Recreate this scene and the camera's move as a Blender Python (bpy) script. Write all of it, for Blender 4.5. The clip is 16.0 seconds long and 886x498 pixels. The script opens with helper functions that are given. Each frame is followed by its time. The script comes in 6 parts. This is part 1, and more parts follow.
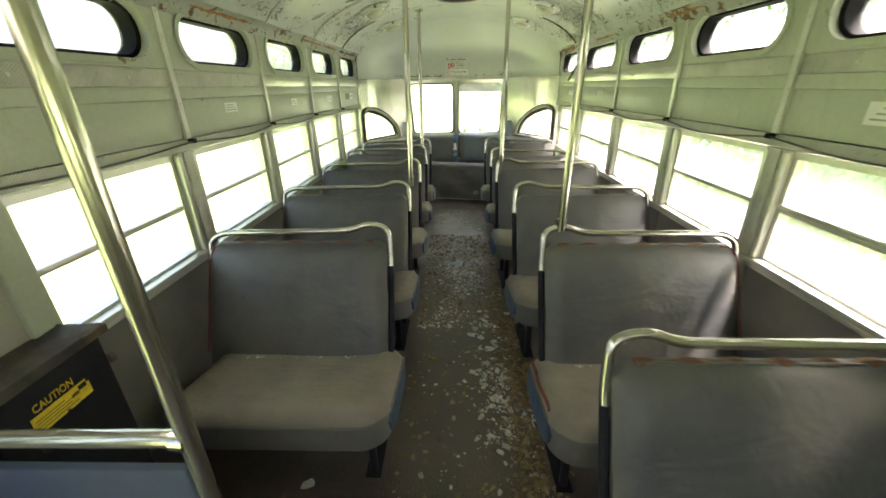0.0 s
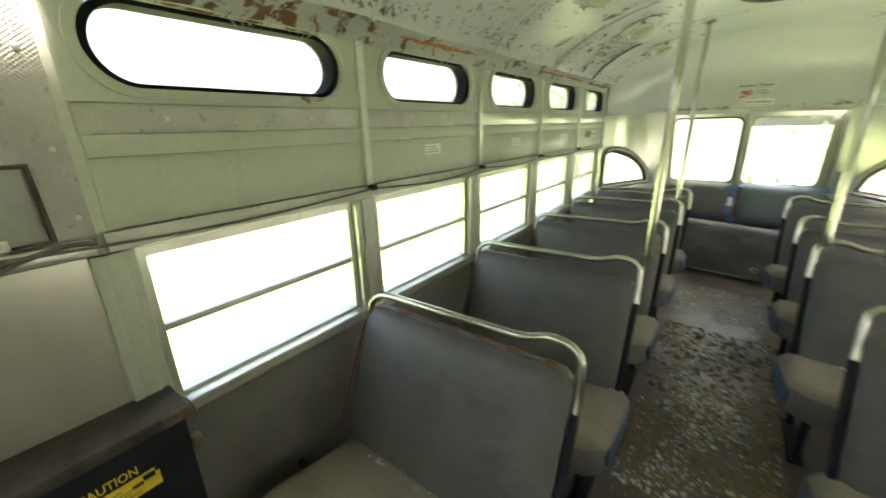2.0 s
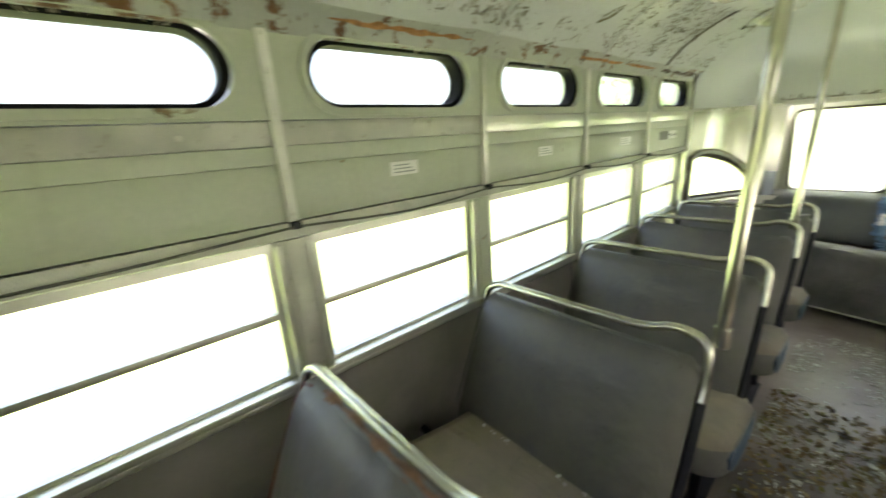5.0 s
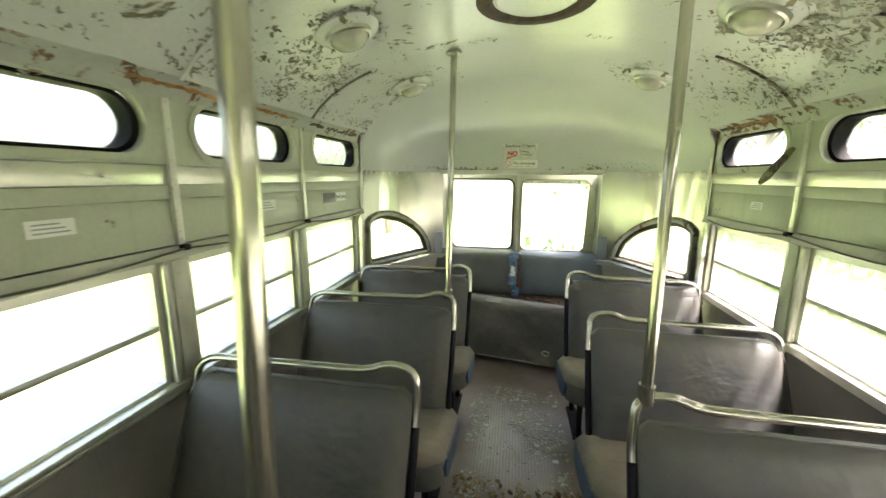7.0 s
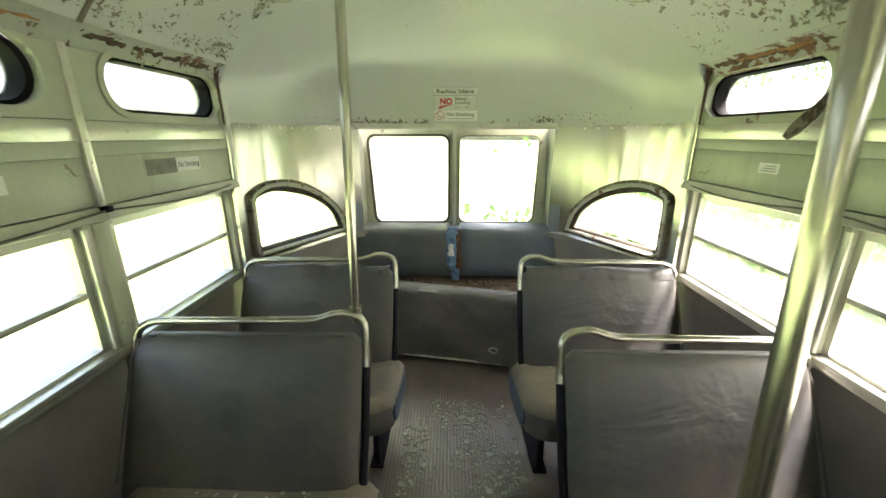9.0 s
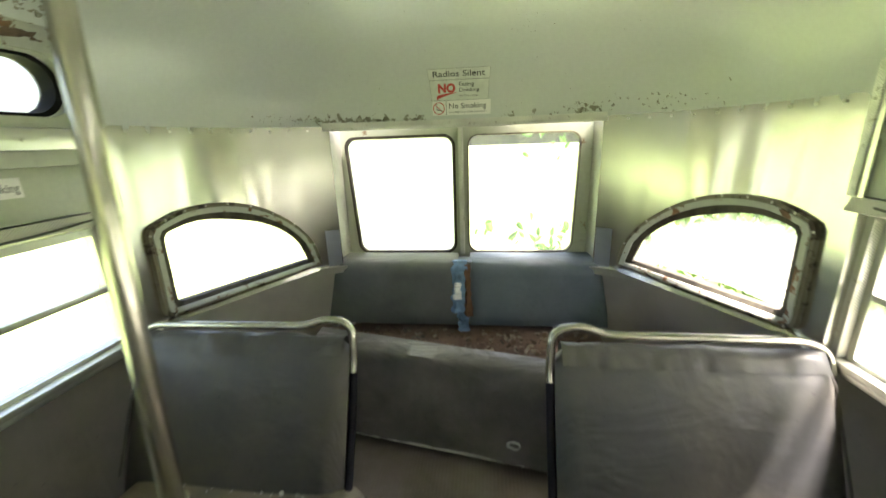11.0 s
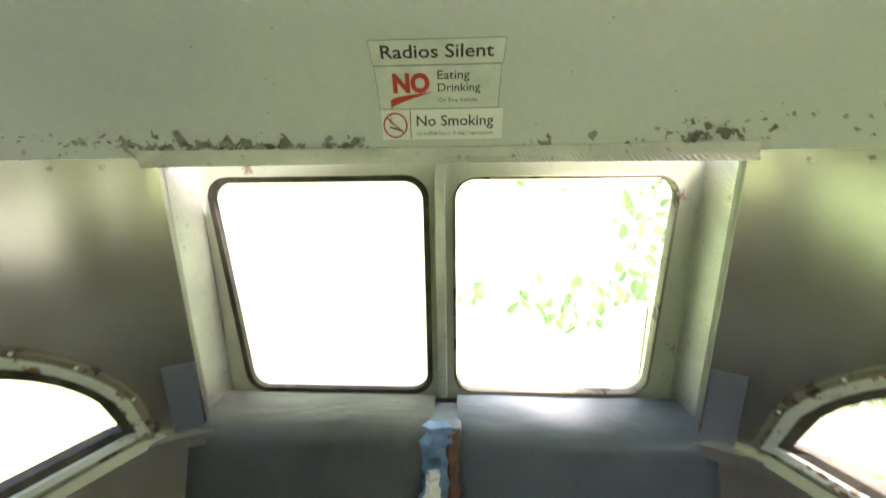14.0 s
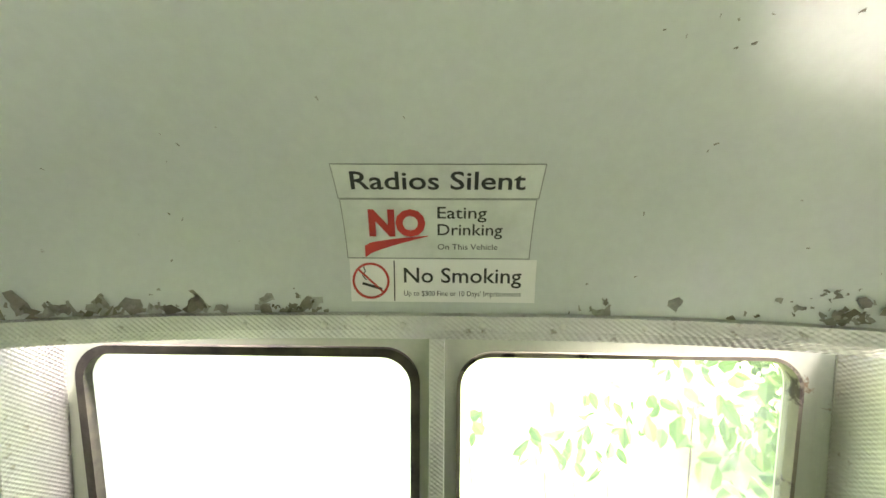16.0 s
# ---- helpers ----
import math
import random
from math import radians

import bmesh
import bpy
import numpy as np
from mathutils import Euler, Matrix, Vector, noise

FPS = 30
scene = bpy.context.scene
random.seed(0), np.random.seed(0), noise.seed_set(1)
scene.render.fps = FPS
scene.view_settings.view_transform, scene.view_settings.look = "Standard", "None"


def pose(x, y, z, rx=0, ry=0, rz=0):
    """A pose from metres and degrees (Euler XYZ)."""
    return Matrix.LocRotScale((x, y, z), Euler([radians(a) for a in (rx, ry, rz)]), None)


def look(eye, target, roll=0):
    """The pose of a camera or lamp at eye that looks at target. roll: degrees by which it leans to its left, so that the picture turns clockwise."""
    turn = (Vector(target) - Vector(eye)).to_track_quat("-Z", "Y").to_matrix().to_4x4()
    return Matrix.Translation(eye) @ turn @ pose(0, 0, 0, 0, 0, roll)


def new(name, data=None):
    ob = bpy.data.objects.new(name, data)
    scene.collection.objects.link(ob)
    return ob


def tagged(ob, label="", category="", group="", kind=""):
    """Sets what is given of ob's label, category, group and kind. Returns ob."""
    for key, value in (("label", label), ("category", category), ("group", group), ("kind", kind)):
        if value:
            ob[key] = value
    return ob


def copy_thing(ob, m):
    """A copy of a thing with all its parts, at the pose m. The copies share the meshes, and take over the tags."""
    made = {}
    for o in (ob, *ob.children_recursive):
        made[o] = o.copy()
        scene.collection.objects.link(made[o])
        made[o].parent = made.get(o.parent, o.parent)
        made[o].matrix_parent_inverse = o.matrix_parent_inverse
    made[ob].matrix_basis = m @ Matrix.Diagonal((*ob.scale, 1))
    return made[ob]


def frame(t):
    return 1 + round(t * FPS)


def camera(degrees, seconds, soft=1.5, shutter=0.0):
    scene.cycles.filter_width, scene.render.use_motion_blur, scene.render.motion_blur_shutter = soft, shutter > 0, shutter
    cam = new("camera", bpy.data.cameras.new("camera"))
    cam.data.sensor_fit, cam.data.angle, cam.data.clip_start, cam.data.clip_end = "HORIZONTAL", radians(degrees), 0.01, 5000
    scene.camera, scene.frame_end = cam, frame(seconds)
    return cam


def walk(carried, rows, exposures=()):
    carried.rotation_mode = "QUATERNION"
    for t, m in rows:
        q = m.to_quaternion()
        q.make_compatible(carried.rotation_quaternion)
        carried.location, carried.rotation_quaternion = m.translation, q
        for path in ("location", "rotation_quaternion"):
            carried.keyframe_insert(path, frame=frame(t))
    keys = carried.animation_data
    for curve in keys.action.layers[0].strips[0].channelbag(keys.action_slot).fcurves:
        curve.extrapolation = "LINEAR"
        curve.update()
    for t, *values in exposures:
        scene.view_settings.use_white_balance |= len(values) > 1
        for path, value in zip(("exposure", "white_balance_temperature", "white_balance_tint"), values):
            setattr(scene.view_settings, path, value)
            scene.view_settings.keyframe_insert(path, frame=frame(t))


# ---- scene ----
cam = camera(98.7, 16.0, soft=1.5, shutter=0.4)
PATH = [
    (0, (-0.04, 2.016, 1.39), (-0.102, 3.853, 0.601), -1.1),
    (0.5, (0.01, 2.168, 1.403), (-0.241, 3.99, 0.616), -3.3),
    (1, (0.051, 2.316, 1.402), (-0.433, 4.116, 0.678), -1.4),
    (1.5, (0.012, 2.44, 1.39), (-0.785, 4.124, 0.661), -2.0),
    (2, (-0.098, 2.628, 1.404), (-1.235, 4.154, 0.789), -1.4),
    (2.5, (-0.2, 2.703, 1.408), (-1.668, 3.909, 0.784), -1.3),
    (3, (-0.247, 2.774, 1.41), (-2.004, 3.415, 0.701), 1.2),
    (3.5, (-0.265, 2.803, 1.389), (-2.045, 3.117, 0.532), 1.5),
    (4, (-0.234, 2.87, 1.408), (-2.043, 3.28, 0.661), 0.6),
    (4.5, (-0.14, 3.024, 1.412), (-1.856, 3.851, 0.805), -0.6),
    (5, (-0.107, 3.2, 1.403), (-1.559, 4.451, 0.833), -3.8),
    (5.2, (-0.108, 3.286, 1.399), (-1.426, 4.696, 0.875), -3.3),
    (7.3, (-0.035, 4.078, 1.434), (-0.323, 6.019, 1.044), 0.1),
    (7.5, (-0.029, 4.129, 1.422), (-0.289, 6.059, 0.969), -0.3),
    (8, (-0.028, 4.295, 1.405), (-0.199, 6.21, 0.853), 0.3),
    (8.5, (-0.047, 4.509, 1.424), (-0.109, 6.436, 0.89), 0.4),
    (8.7, (-0.048, 4.573, 1.426), (-0.082, 6.494, 0.87), 0.0),
    (10.8, (0.115, 5.294, 1.385), (-0.051, 7.19, 0.771), -1.0),
    (11, (0.121, 5.402, 1.393), (-0.107, 7.312, 0.844), -2.0),
    (11.5, (0.005, 5.592, 1.407), (-0.153, 7.523, 0.909), -0.9),
    (12, (0.014, 5.703, 1.394), (-0.003, 7.616, 0.812), -1.0),
    (12.5, (0.058, 5.904, 1.387), (0.013, 7.807, 0.774), -0.8),
    (13, (0.077, 6.12, 1.412), (-0.11, 7.996, 0.746), -1.4),
    (13.5, (0.071, 6.264, 1.43), (-0.096, 8.158, 0.812), -0.4),
    (14, (0.047, 6.438, 1.481), (-0.054, 8.374, 0.987), -0.8),
    (14.5, (0.029, 6.602, 1.588), (-0.058, 8.57, 1.241), 1.1),
    (15, (0.022, 6.7, 1.581), (-0.006, 8.7, 1.579), 1.2),
    (15.5, (0.016, 6.766, 1.596), (-0.036, 8.765, 1.595), 0.7),
    (16, (0.013, 6.799, 1.632), (-0.032, 8.794, 1.5), 0.3),
]
walk(cam, [(t, look(eye, target, roll)) for t, eye, target, roll in PATH], exposures=[(0, 3.42, 6650, 23), (2.2, 3.42, 6650, 23), (3.2, 3.85, 6650, 25), (4.3, 3.8, 6650, 25), (5.2, 3.58, 6600, 25), (7.4, 3.43, 6650, 24), (12, 3.38, 6600, 23), (13.5, 3.38, 6500, 24), (14.6, 3.42, 6300, 29), (16, 3.5, 6150, 33)])

# ---- world, sun and exposure ----
world = bpy.data.worlds.new("world")
scene.world = world
world.use_nodes = True
wn = world.node_tree
sky = wn.nodes.new("ShaderNodeTexSky")
sky.sky_type = 'NISHITA'
sky.sun_disc = False
sky.sun_elevation = radians(66)
sky.sun_rotation = radians(96)
sky.air_density = 0.8
sky.dust_density = 6.0
sky.ozone_density = 0.3
wn.nodes["Background"].inputs["Strength"].default_value = 0.11
wn.links.new(sky.outputs[0], wn.nodes["Background"].inputs["Color"])
sun = new("sun", bpy.data.lights.new("sun", 'SUN'))
sun.data.energy = 5.0
sun.data.angle = radians(13)
sun.data.color = (1.0, 0.95, 0.86)
sun.matrix_world = look((0, 0, 0), (-math.sin(radians(96)) * math.cos(radians(66)), -math.cos(radians(96)) * math.cos(radians(66)), -math.sin(radians(66))))


# ---- materials ----
class Nodes:
    """A small wrapper that builds one node material."""

    def __init__(self, name, rough=0.5, metal=0.0, spec=0.5):
        self.mat = bpy.data.materials.new(name)
        self.mat.use_nodes = True
        self.t = self.mat.node_tree
        self.b = self.t.nodes["Principled BSDF"]
        self.b.inputs["Roughness"].default_value = rough
        self.b.inputs["Metallic"].default_value = metal
        self.b.inputs["Specular IOR Level"].default_value = spec
        self.co = self.t.nodes.new("ShaderNodeTexCoord").outputs["Object"]

    def node(self, kind, **inputs):
        n = self.t.nodes.new(kind)
        for k, v in inputs.items():
            k = int(k[1:]) if k[0] == "_" and k[1:].isdigit() else k.replace("_", " ")
            if hasattr(v, "is_linked"):
                self.t.links.new(v, n.inputs[k])
            else:
                n.inputs[k].default_value = v
        return n

    def scaled(self, s):
        m = self.node("ShaderNodeMapping", Vector=self.co)
        m.inputs["Scale"].default_value = s
        return m.outputs[0]

    def noise(self, scale, detail=5.0, rough=0.6, co=None, distort=0.0):
        return self.node("ShaderNodeTexNoise", Vector=co or self.co, Scale=scale, Detail=detail, Roughness=rough, Distortion=distort).outputs["Fac"]

    def ramp(self, fac, stops):
        r = self.node("ShaderNodeValToRGB", Fac=fac)
        e = r.color_ramp.elements
        while len(e) < len(stops):
            e.new(0.5)
        for el, (p, c) in zip(e, stops):
            el.position = p
            el.color = (c, c, c, 1) if not hasattr(c, "__len__") else (*c, 1)
        return r.outputs["Color"]

    def mix(self, fac, a, b, mode='MIX'):
        n = self.t.nodes.new("ShaderNodeMix")
        n.data_type, n.blend_type = 'RGBA', mode
        socks = [s for s in n.inputs if s.enabled]
        for s, v in zip(socks, (fac, a, b)):
            if hasattr(v, "is_linked"):
                self.t.links.new(v, s)
            elif hasattr(v, "__len__"):
                s.default_value = (*v, 1)
            else:
                s.default_value = v
        return [o for o in n.outputs if o.enabled][0]

    def math(self, op, a, b=0.0):
        n = self.t.nodes.new("ShaderNodeMath")
        n.operation = op
        for s, v in zip(n.inputs, (a, b)):
            if hasattr(v, "is_linked"):
                self.t.links.new(v, s)
            else:
                s.default_value = v
        return n.outputs[0]

    def colour(self, c):
        if hasattr(c, "is_linked"):
            self.t.links.new(c, self.b.inputs["Base Color"])
        else:
            self.b.inputs["Base Color"].default_value = (*c, 1)
        return self

    def put(self, name, v):
        self.t.links.new(v, self.b.inputs[name])
        return self

    def bump(self, h, strength=0.3, dist=0.01):
        n = self.node("ShaderNodeBump", Height=h, Strength=strength, Distance=dist)
        if self.b.inputs["Normal"].is_linked:
            self.t.links.new(self.b.inputs["Normal"].links[0].from_socket, n.inputs["Normal"])
        self.t.links.new(n.outputs[0], self.b.inputs["Normal"])
        return self


def flaked_paint(name, base, low, high, rust, rough=0.45, scale=6.0, cloud=0.82, runs=0.4, buckle=0.05):
    """Old paint with soft stains, fine grain and sharp flaked patches that bare dark primer or rust."""
    m = Nodes(name, rough)
    stain = m.ramp(m.noise(2.2, 4), [(0.3, [c * cloud for c in base]), (0.7, base)])
    grain = m.mix(0.35, stain, m.ramp(m.noise(60, 6), [(0.3, [c * (cloud - 0.07) for c in base]), (0.75, [min(1, c * 1.08) for c in base])]))
    streak = m.noise(1.0, 6, co=m.scaled((22, 22, 2.0)))
    grain = m.mix(m.ramp(streak, [(0.58, 0.0), (0.78, runs)]), grain, [base[0] * 0.68, base[1] * 0.62, base[2] * 0.5])
    big = m.noise(scale, 8, 0.68, distort=0.4)
    zone = m.noise(1.1, 3)
    mask = m.ramp(m.math('ADD', big, m.math('MULTIPLY', zone, 0.35)), [(low, 0.0), (high, 1.0)])
    bare = m.ramp(m.noise(14, 5), [(0.35, rust), (0.62, [c * 0.45 for c in rust])])
    m.colour(m.mix(mask, grain, bare))
    m.bump(m.math('SUBTRACT', 1.0, mask), 0.5, 0.002)
    m.bump(m.noise(2.5, 1), buckle * 2, 0.03)
    m.bump(m.noise(9, 2), buckle, 0.01)
    lo, hi = (max(0.285, rough - 0.05), rough + 0.09) if rough > 0.27 else (rough - 0.03, rough + 0.03)
    m.put("Roughness", m.ramp(m.noise(6, 4), [(0.3, lo), (0.7, hi)]))
    return m.mat


def embossed_metal(name, tint=(0.52, 0.52, 0.45), rough=0.32, pitch=0.0062, depth=0.45):
    """Stainless sheet pressed with a small diamond pattern, dulled and spotted with age."""
    m = Nodes(name, rough, 0.9)
    k = 2 * math.pi / (pitch * 1.55)
    parts = m.node("ShaderNodeSeparateXYZ", Vector=m.co)
    y, z = m.math('ADD', parts.outputs["X"], parts.outputs["Y"]), parts.outputs["Z"]
    wave = m.math('MULTIPLY', m.math('SINE', m.math('MULTIPLY', y, k)), m.math('SINE', m.math('MULTIPLY', z, k * 1.25)))
    col = m.ramp(m.noise(5, 6), [(0.3, [c * 0.7 for c in tint]), (0.65, tint)])
    spots = m.ramp(m.noise(45, 4), [(0.62, 0.0), (0.72, 0.6)])
    m.colour(m.mix(spots, col, (0.22, 0.18, 0.12)))
    m.bump(wave, depth, 0.0016)
    m.put("Roughness", m.ramp(m.noise(8, 5), [(0.3, max(0.285, rough - 0.06)), (0.7, rough + 0.12)]))
    return m.mat


def plain_metal(name, tint, rough, dent=0.25, stain=0.5, metal=0.95):
    """Sheet metal or tube with dents, dull patches and brown stains."""
    m = Nodes(name, rough, metal)
    col = m.ramp(m.noise(4, 6), [(0.32, [c * 0.82 for c in tint]), (0.62, tint)])
    dirt = m.ramp(m.noise(16, 7, 0.7), [(0.56, 0.0), (0.74, stain)])
    m.colour(m.mix(dirt, col, (0.24, 0.20, 0.14)))
    m.bump(m.noise(3.0, 2), dent, 0.03)
    m.bump(m.noise(90, 3), 0.08, 0.001)
    lo, hi = (max(0.285, rough - 0.05), rough + 0.10) if rough > 0.27 else (rough - 0.04, rough + 0.05)
    m.put("Roughness", m.ramp(m.noise(11, 5), [(0.3, lo), (0.72, hi)]))
    return m.mat


def vinyl(name, tone, dust, low=0.35, high=0.7, rough=0.42, wrinkle=0.25):
    """Coated cloth: fine grain, dust lying in soft patches, faint folds."""
    m = Nodes(name, rough)
    base = m.ramp(m.noise(3.5, 5), [(0.3, [c * 0.8 for c in tone]), (0.7, [c * 1.15 for c in tone])])
    patch = m.ramp(m.noise(2.6, 6, 0.62), [(low, 0.0), (high, 0.85)])
    col = m.mix(patch, base, dust)
    spots = m.ramp(m.noise(55, 3), [(0.66, 0.0), (0.74, 0.55)])
    m.colour(m.mix(spots, col, [c * 0.5 for c in tone]))
    m.bump(m.node("ShaderNodeTexVoronoi", Vector=m.co, Scale=420.0).outputs["Distance"], 0.12, 0.0006)
    m.bump(m.noise(2.4, 3, co=m.scaled((1.0, 3.0, 1.0)), distort=1.2), wrinkle, 0.03)
    m.bump(m.noise(14, 3, distort=0.8), wrinkle * 0.5, 0.006)
    m.put("Roughness", m.math('ADD', m.math('MULTIPLY', patch, 0.25), rough))
    return m.mat


def simple(name, tone, rough=0.6, var=0.25, scale=12.0, bump=0.15, metal=0.0):
    m = Nodes(name, rough, metal)
    m.colour(m.ramp(m.noise(scale, 6), [(0.3, [c * (1 - var) for c in tone]), (0.7, [min(1, c * (1 + var)) for c in tone])]))
    m.bump(m.noise(scale * 4, 4), bump, 0.003)
    return m.mat


def wavering(name, tones, rough=0.6):
    """One tone for each loose piece of a heap."""
    m = Nodes(name, rough)
    isl = m.node("ShaderNodeNewGeometry").outputs["Random Per Island"]
    col = m.ramp(isl, [(i / max(1, len(tones) - 1), c) for i, c in enumerate(tones)])
    m.colour(m.mix(0.4, col, m.ramp(m.noise(120, 3), [(0.3, (0.1, 0.09, 0.07)), (0.6, (0.75, 0.74, 0.68))]), 'MULTIPLY'))
    return m.mat


def pane_glass(name, haze=0.0, tint=(0.93, 0.97, 0.93)):
    """Window glass: clear with a mirror gloss, and a film of dust that scatters light."""
    mat = bpy.data.materials.new(name)
    mat.use_nodes = True
    t = mat.node_tree
    t.nodes.remove(t.nodes["Principled BSDF"])
    out = t.nodes["Material Output"]
    tr, gl, mixed = t.nodes.new("ShaderNodeBsdfTransparent"), t.nodes.new("ShaderNodeBsdfGlossy"), t.nodes.new("ShaderNodeMixShader")
    tr.inputs[0].default_value = (*tint, 1)
    gl.inputs["Roughness"].default_value = 0.05
    lw, pw, sc = t.nodes.new("ShaderNodeLayerWeight"), t.nodes.new("ShaderNodeMath"), t.nodes.new("ShaderNodeMath")
    pw.operation, sc.operation = 'POWER', 'MULTIPLY_ADD'
    pw.inputs[1].default_value, sc.inputs[1].default_value, sc.inputs[2].default_value = 5.0, 0.7, 0.04
    t.links.new(lw.outputs["Facing"], pw.inputs[0])
    t.links.new(pw.outputs[0], sc.inputs[0])
    t.links.new(sc.outputs[0], mixed.inputs[0])
    t.links.new(tr.outputs[0], mixed.inputs[1])
    t.links.new(gl.outputs[0], mixed.inputs[2])
    last = mixed.outputs[0]
    if haze:
        tl, more, nz, rp = t.nodes.new("ShaderNodeBsdfTranslucent"), t.nodes.new("ShaderNodeMixShader"), t.nodes.new("ShaderNodeTexNoise"), t.nodes.new("ShaderNodeMapRange")
        co = t.nodes.new("ShaderNodeTexCoord")
        t.links.new(co.outputs["Object"], nz.inputs["Vector"])
        nz.inputs["Scale"].default_value = 7
        nz.inputs["Detail"].default_value = 6
        rp.inputs["To Min"].default_value = haze * 0.5
        rp.inputs["To Max"].default_value = min(1.0, haze * 1.5)
        tl.inputs[0].default_value = (0.9, 0.92, 0.88, 1)
        t.links.new(nz.outputs["Fac"], rp.inputs["Value"])
        t.links.new(rp.outputs[0], more.inputs[0])
        t.links.new(last, more.inputs[1])
        t.links.new(tl.outputs[0], more.inputs[2])
        last = more.outputs[0]
    t.links.new(last, out.inputs["Surface"])
    return mat


PAINT = flaked_paint("wall_paint", (0.485, 0.525, 0.405), 0.835, 0.865, (0.30, 0.20, 0.11), 0.31, cloud=0.86, runs=0.45)
CEIL = flaked_paint("ceiling_paint", (0.65, 0.69, 0.645), 0.80, 0.825, (0.26, 0.235, 0.14), 0.235, 5.0, 0.92, 0.0, 0.03)
DOME = flaked_paint("dome_paint", (0.61, 0.645, 0.61), 0.90, 0.92, (0.22, 0.18, 0.11), 0.235, 9.0, 0.97, 0.0, 0.015)
RUSTY = flaked_paint("rusty_cornice", (0.50, 0.53, 0.46), 0.72, 0.76, (0.25, 0.125, 0.055), 0.6, 15.0)
DOORP = flaked_paint("door_paint", (0.74, 0.76, 0.73), 0.82, 0.85, (0.30, 0.17, 0.09), 0.42)
EMBOSS = embossed_metal("embossed_steel", (0.56, 0.56, 0.49), 0.34)
EMBOSSB = embossed_metal("bright_embossed_steel", (0.74, 0.74, 0.68), 0.34)
ORANGE = simple("orange_primer", (0.40, 0.20, 0.075), 0.85, 0.45, 30, 0.5)


def dented_sheet():
    """Bright aluminium sheet with long soft buckles, so that reflections run in upright streaks."""
    m = Nodes("dented_aluminium", 0.25, 0.92)
    m.colour(m.ramp(m.noise(2.0, 4), [(0.3, (0.52, 0.51, 0.46)), (0.7, (0.70, 0.69, 0.62))]))
    m.bump(m.noise(1.0, 1, co=m.scaled((5.0, 5.0, 1.0)), distort=0.3), 0.55, 0.035)
    m.put("Roughness", m.ramp(m.noise(3, 3), [(0.3, 0.20), (0.7, 0.265)]))
    return m.mat


ALU = dented_sheet()
PLATE = plain_metal("dull_plate", (0.62, 0.60, 0.52), 0.28, 0.25, 0.06, 0.65)
TRIM = plain_metal("trim_aluminium", (0.68, 0.68, 0.60), 0.30, 0.1, 0.35)
# blue tint that stands for a reflection in the corner panels
REFLECTBLUE = plain_metal("blue_reflection_tint", (0.40, 0.44, 0.52), 0.34, 0.2, 0.1, 0.8)
CHROME = plain_metal("worn_tube", (0.60, 0.585, 0.50), 0.20, 0.03, 0.06)
LOWER = vinyl("lower_wall", (0.145, 0.137, 0.122), (0.25, 0.23, 0.198), 0.4, 0.8, 0.38, 0.1)
SEATB = vinyl("seat_back_vinyl", (0.086, 0.089, 0.090), (0.165, 0.150, 0.116), 0.38, 0.72, 0.36, 0.45)
CUSH = vinyl("seat_cushion_vinyl", (0.115, 0.102, 0.084), (0.262, 0.228, 0.170), 0.25, 0.6, 0.55, 0.3)
SCREENV = vinyl("blue_screen", (0.078, 0.102, 0.150), (0.15, 0.16, 0.175), 0.45, 0.85, 0.5, 0.1)
SKIRT = vinyl("blue_skirt", (0.040, 0.080, 0.135), (0.080, 0.095, 0.105), 0.45, 0.85, 0.5, 0.2)
SHEETV = vinyl("black_vinyl", (0.150, 0.143, 0.136), (0.32, 0.300, 0.28), 0.40, 0.80, 0.29, 0.8)
BENCHV = vinyl("bench_vinyl", (0.115, 0.150, 0.170), (0.19, 0.22, 0.23), 0.4, 0.8, 0.34, 0.3)
BENCHG = vinyl("bench_grey_vinyl", (0.118, 0.128, 0.122), (0.20, 0.205, 0.185), 0.4, 0.8, 0.34, 0.3)
RED = simple("red_piping", (0.15, 0.045, 0.03), 0.7, 0.5, 25)
BLACK = simple("black_steel", (0.012, 0.012, 0.017), 0.62, 0.4, 9)
BLACK.node_tree.nodes["Principled BSDF"].inputs["Specular IOR Level"].default_value = 0.25
JAMBP = flaked_paint("jamb_paint", (0.60, 0.61, 0.54), 0.73, 0.77, (0.15, 0.11, 0.075), 0.4, 18.0)
HATCH = simple("grey_hatch_paint", (0.30, 0.305, 0.27), 0.45, 0.15, 10)
GRIMY = simple("dusty_black_lid", (0.048, 0.042, 0.030), 0.7, 0.5, 14, 0.4)
RUBBER = simple("black_rubber", (0.006, 0.006, 0.006), 0.8, 0.3, 30)
RUBBER.node_tree.nodes["Principled BSDF"].inputs["Specular IOR Level"].default_value = 0.15
WORNRUB = simple("worn_gasket", (0.045, 0.040, 0.026), 0.8, 0.6, 25, 0.4)
OLDRUB = flaked_paint("weathered_frame", (0.21, 0.19, 0.135), 0.70, 0.75, (0.06, 0.042, 0.03), 0.7, 12.0)
OLDIRON = simple("dark_old_iron", (0.075, 0.055, 0.04), 0.8, 0.5, 20, 0.4)
RUST = simple("bare_rust", (0.24, 0.11, 0.05), 0.85, 0.5, 18, 0.5)
RUSTEDGE = simple("brown_rust_edge", (0.105, 0.072, 0.045), 0.85, 0.6, 28, 0.6)
FOAM = simple("brown_foam", (0.16, 0.085, 0.05), 0.9, 0.4, 30, 0.6)
CLOTH = simple("torn_blue_cloth", (0.16, 0.27, 0.42), 0.85, 0.5, 20, 0.5)
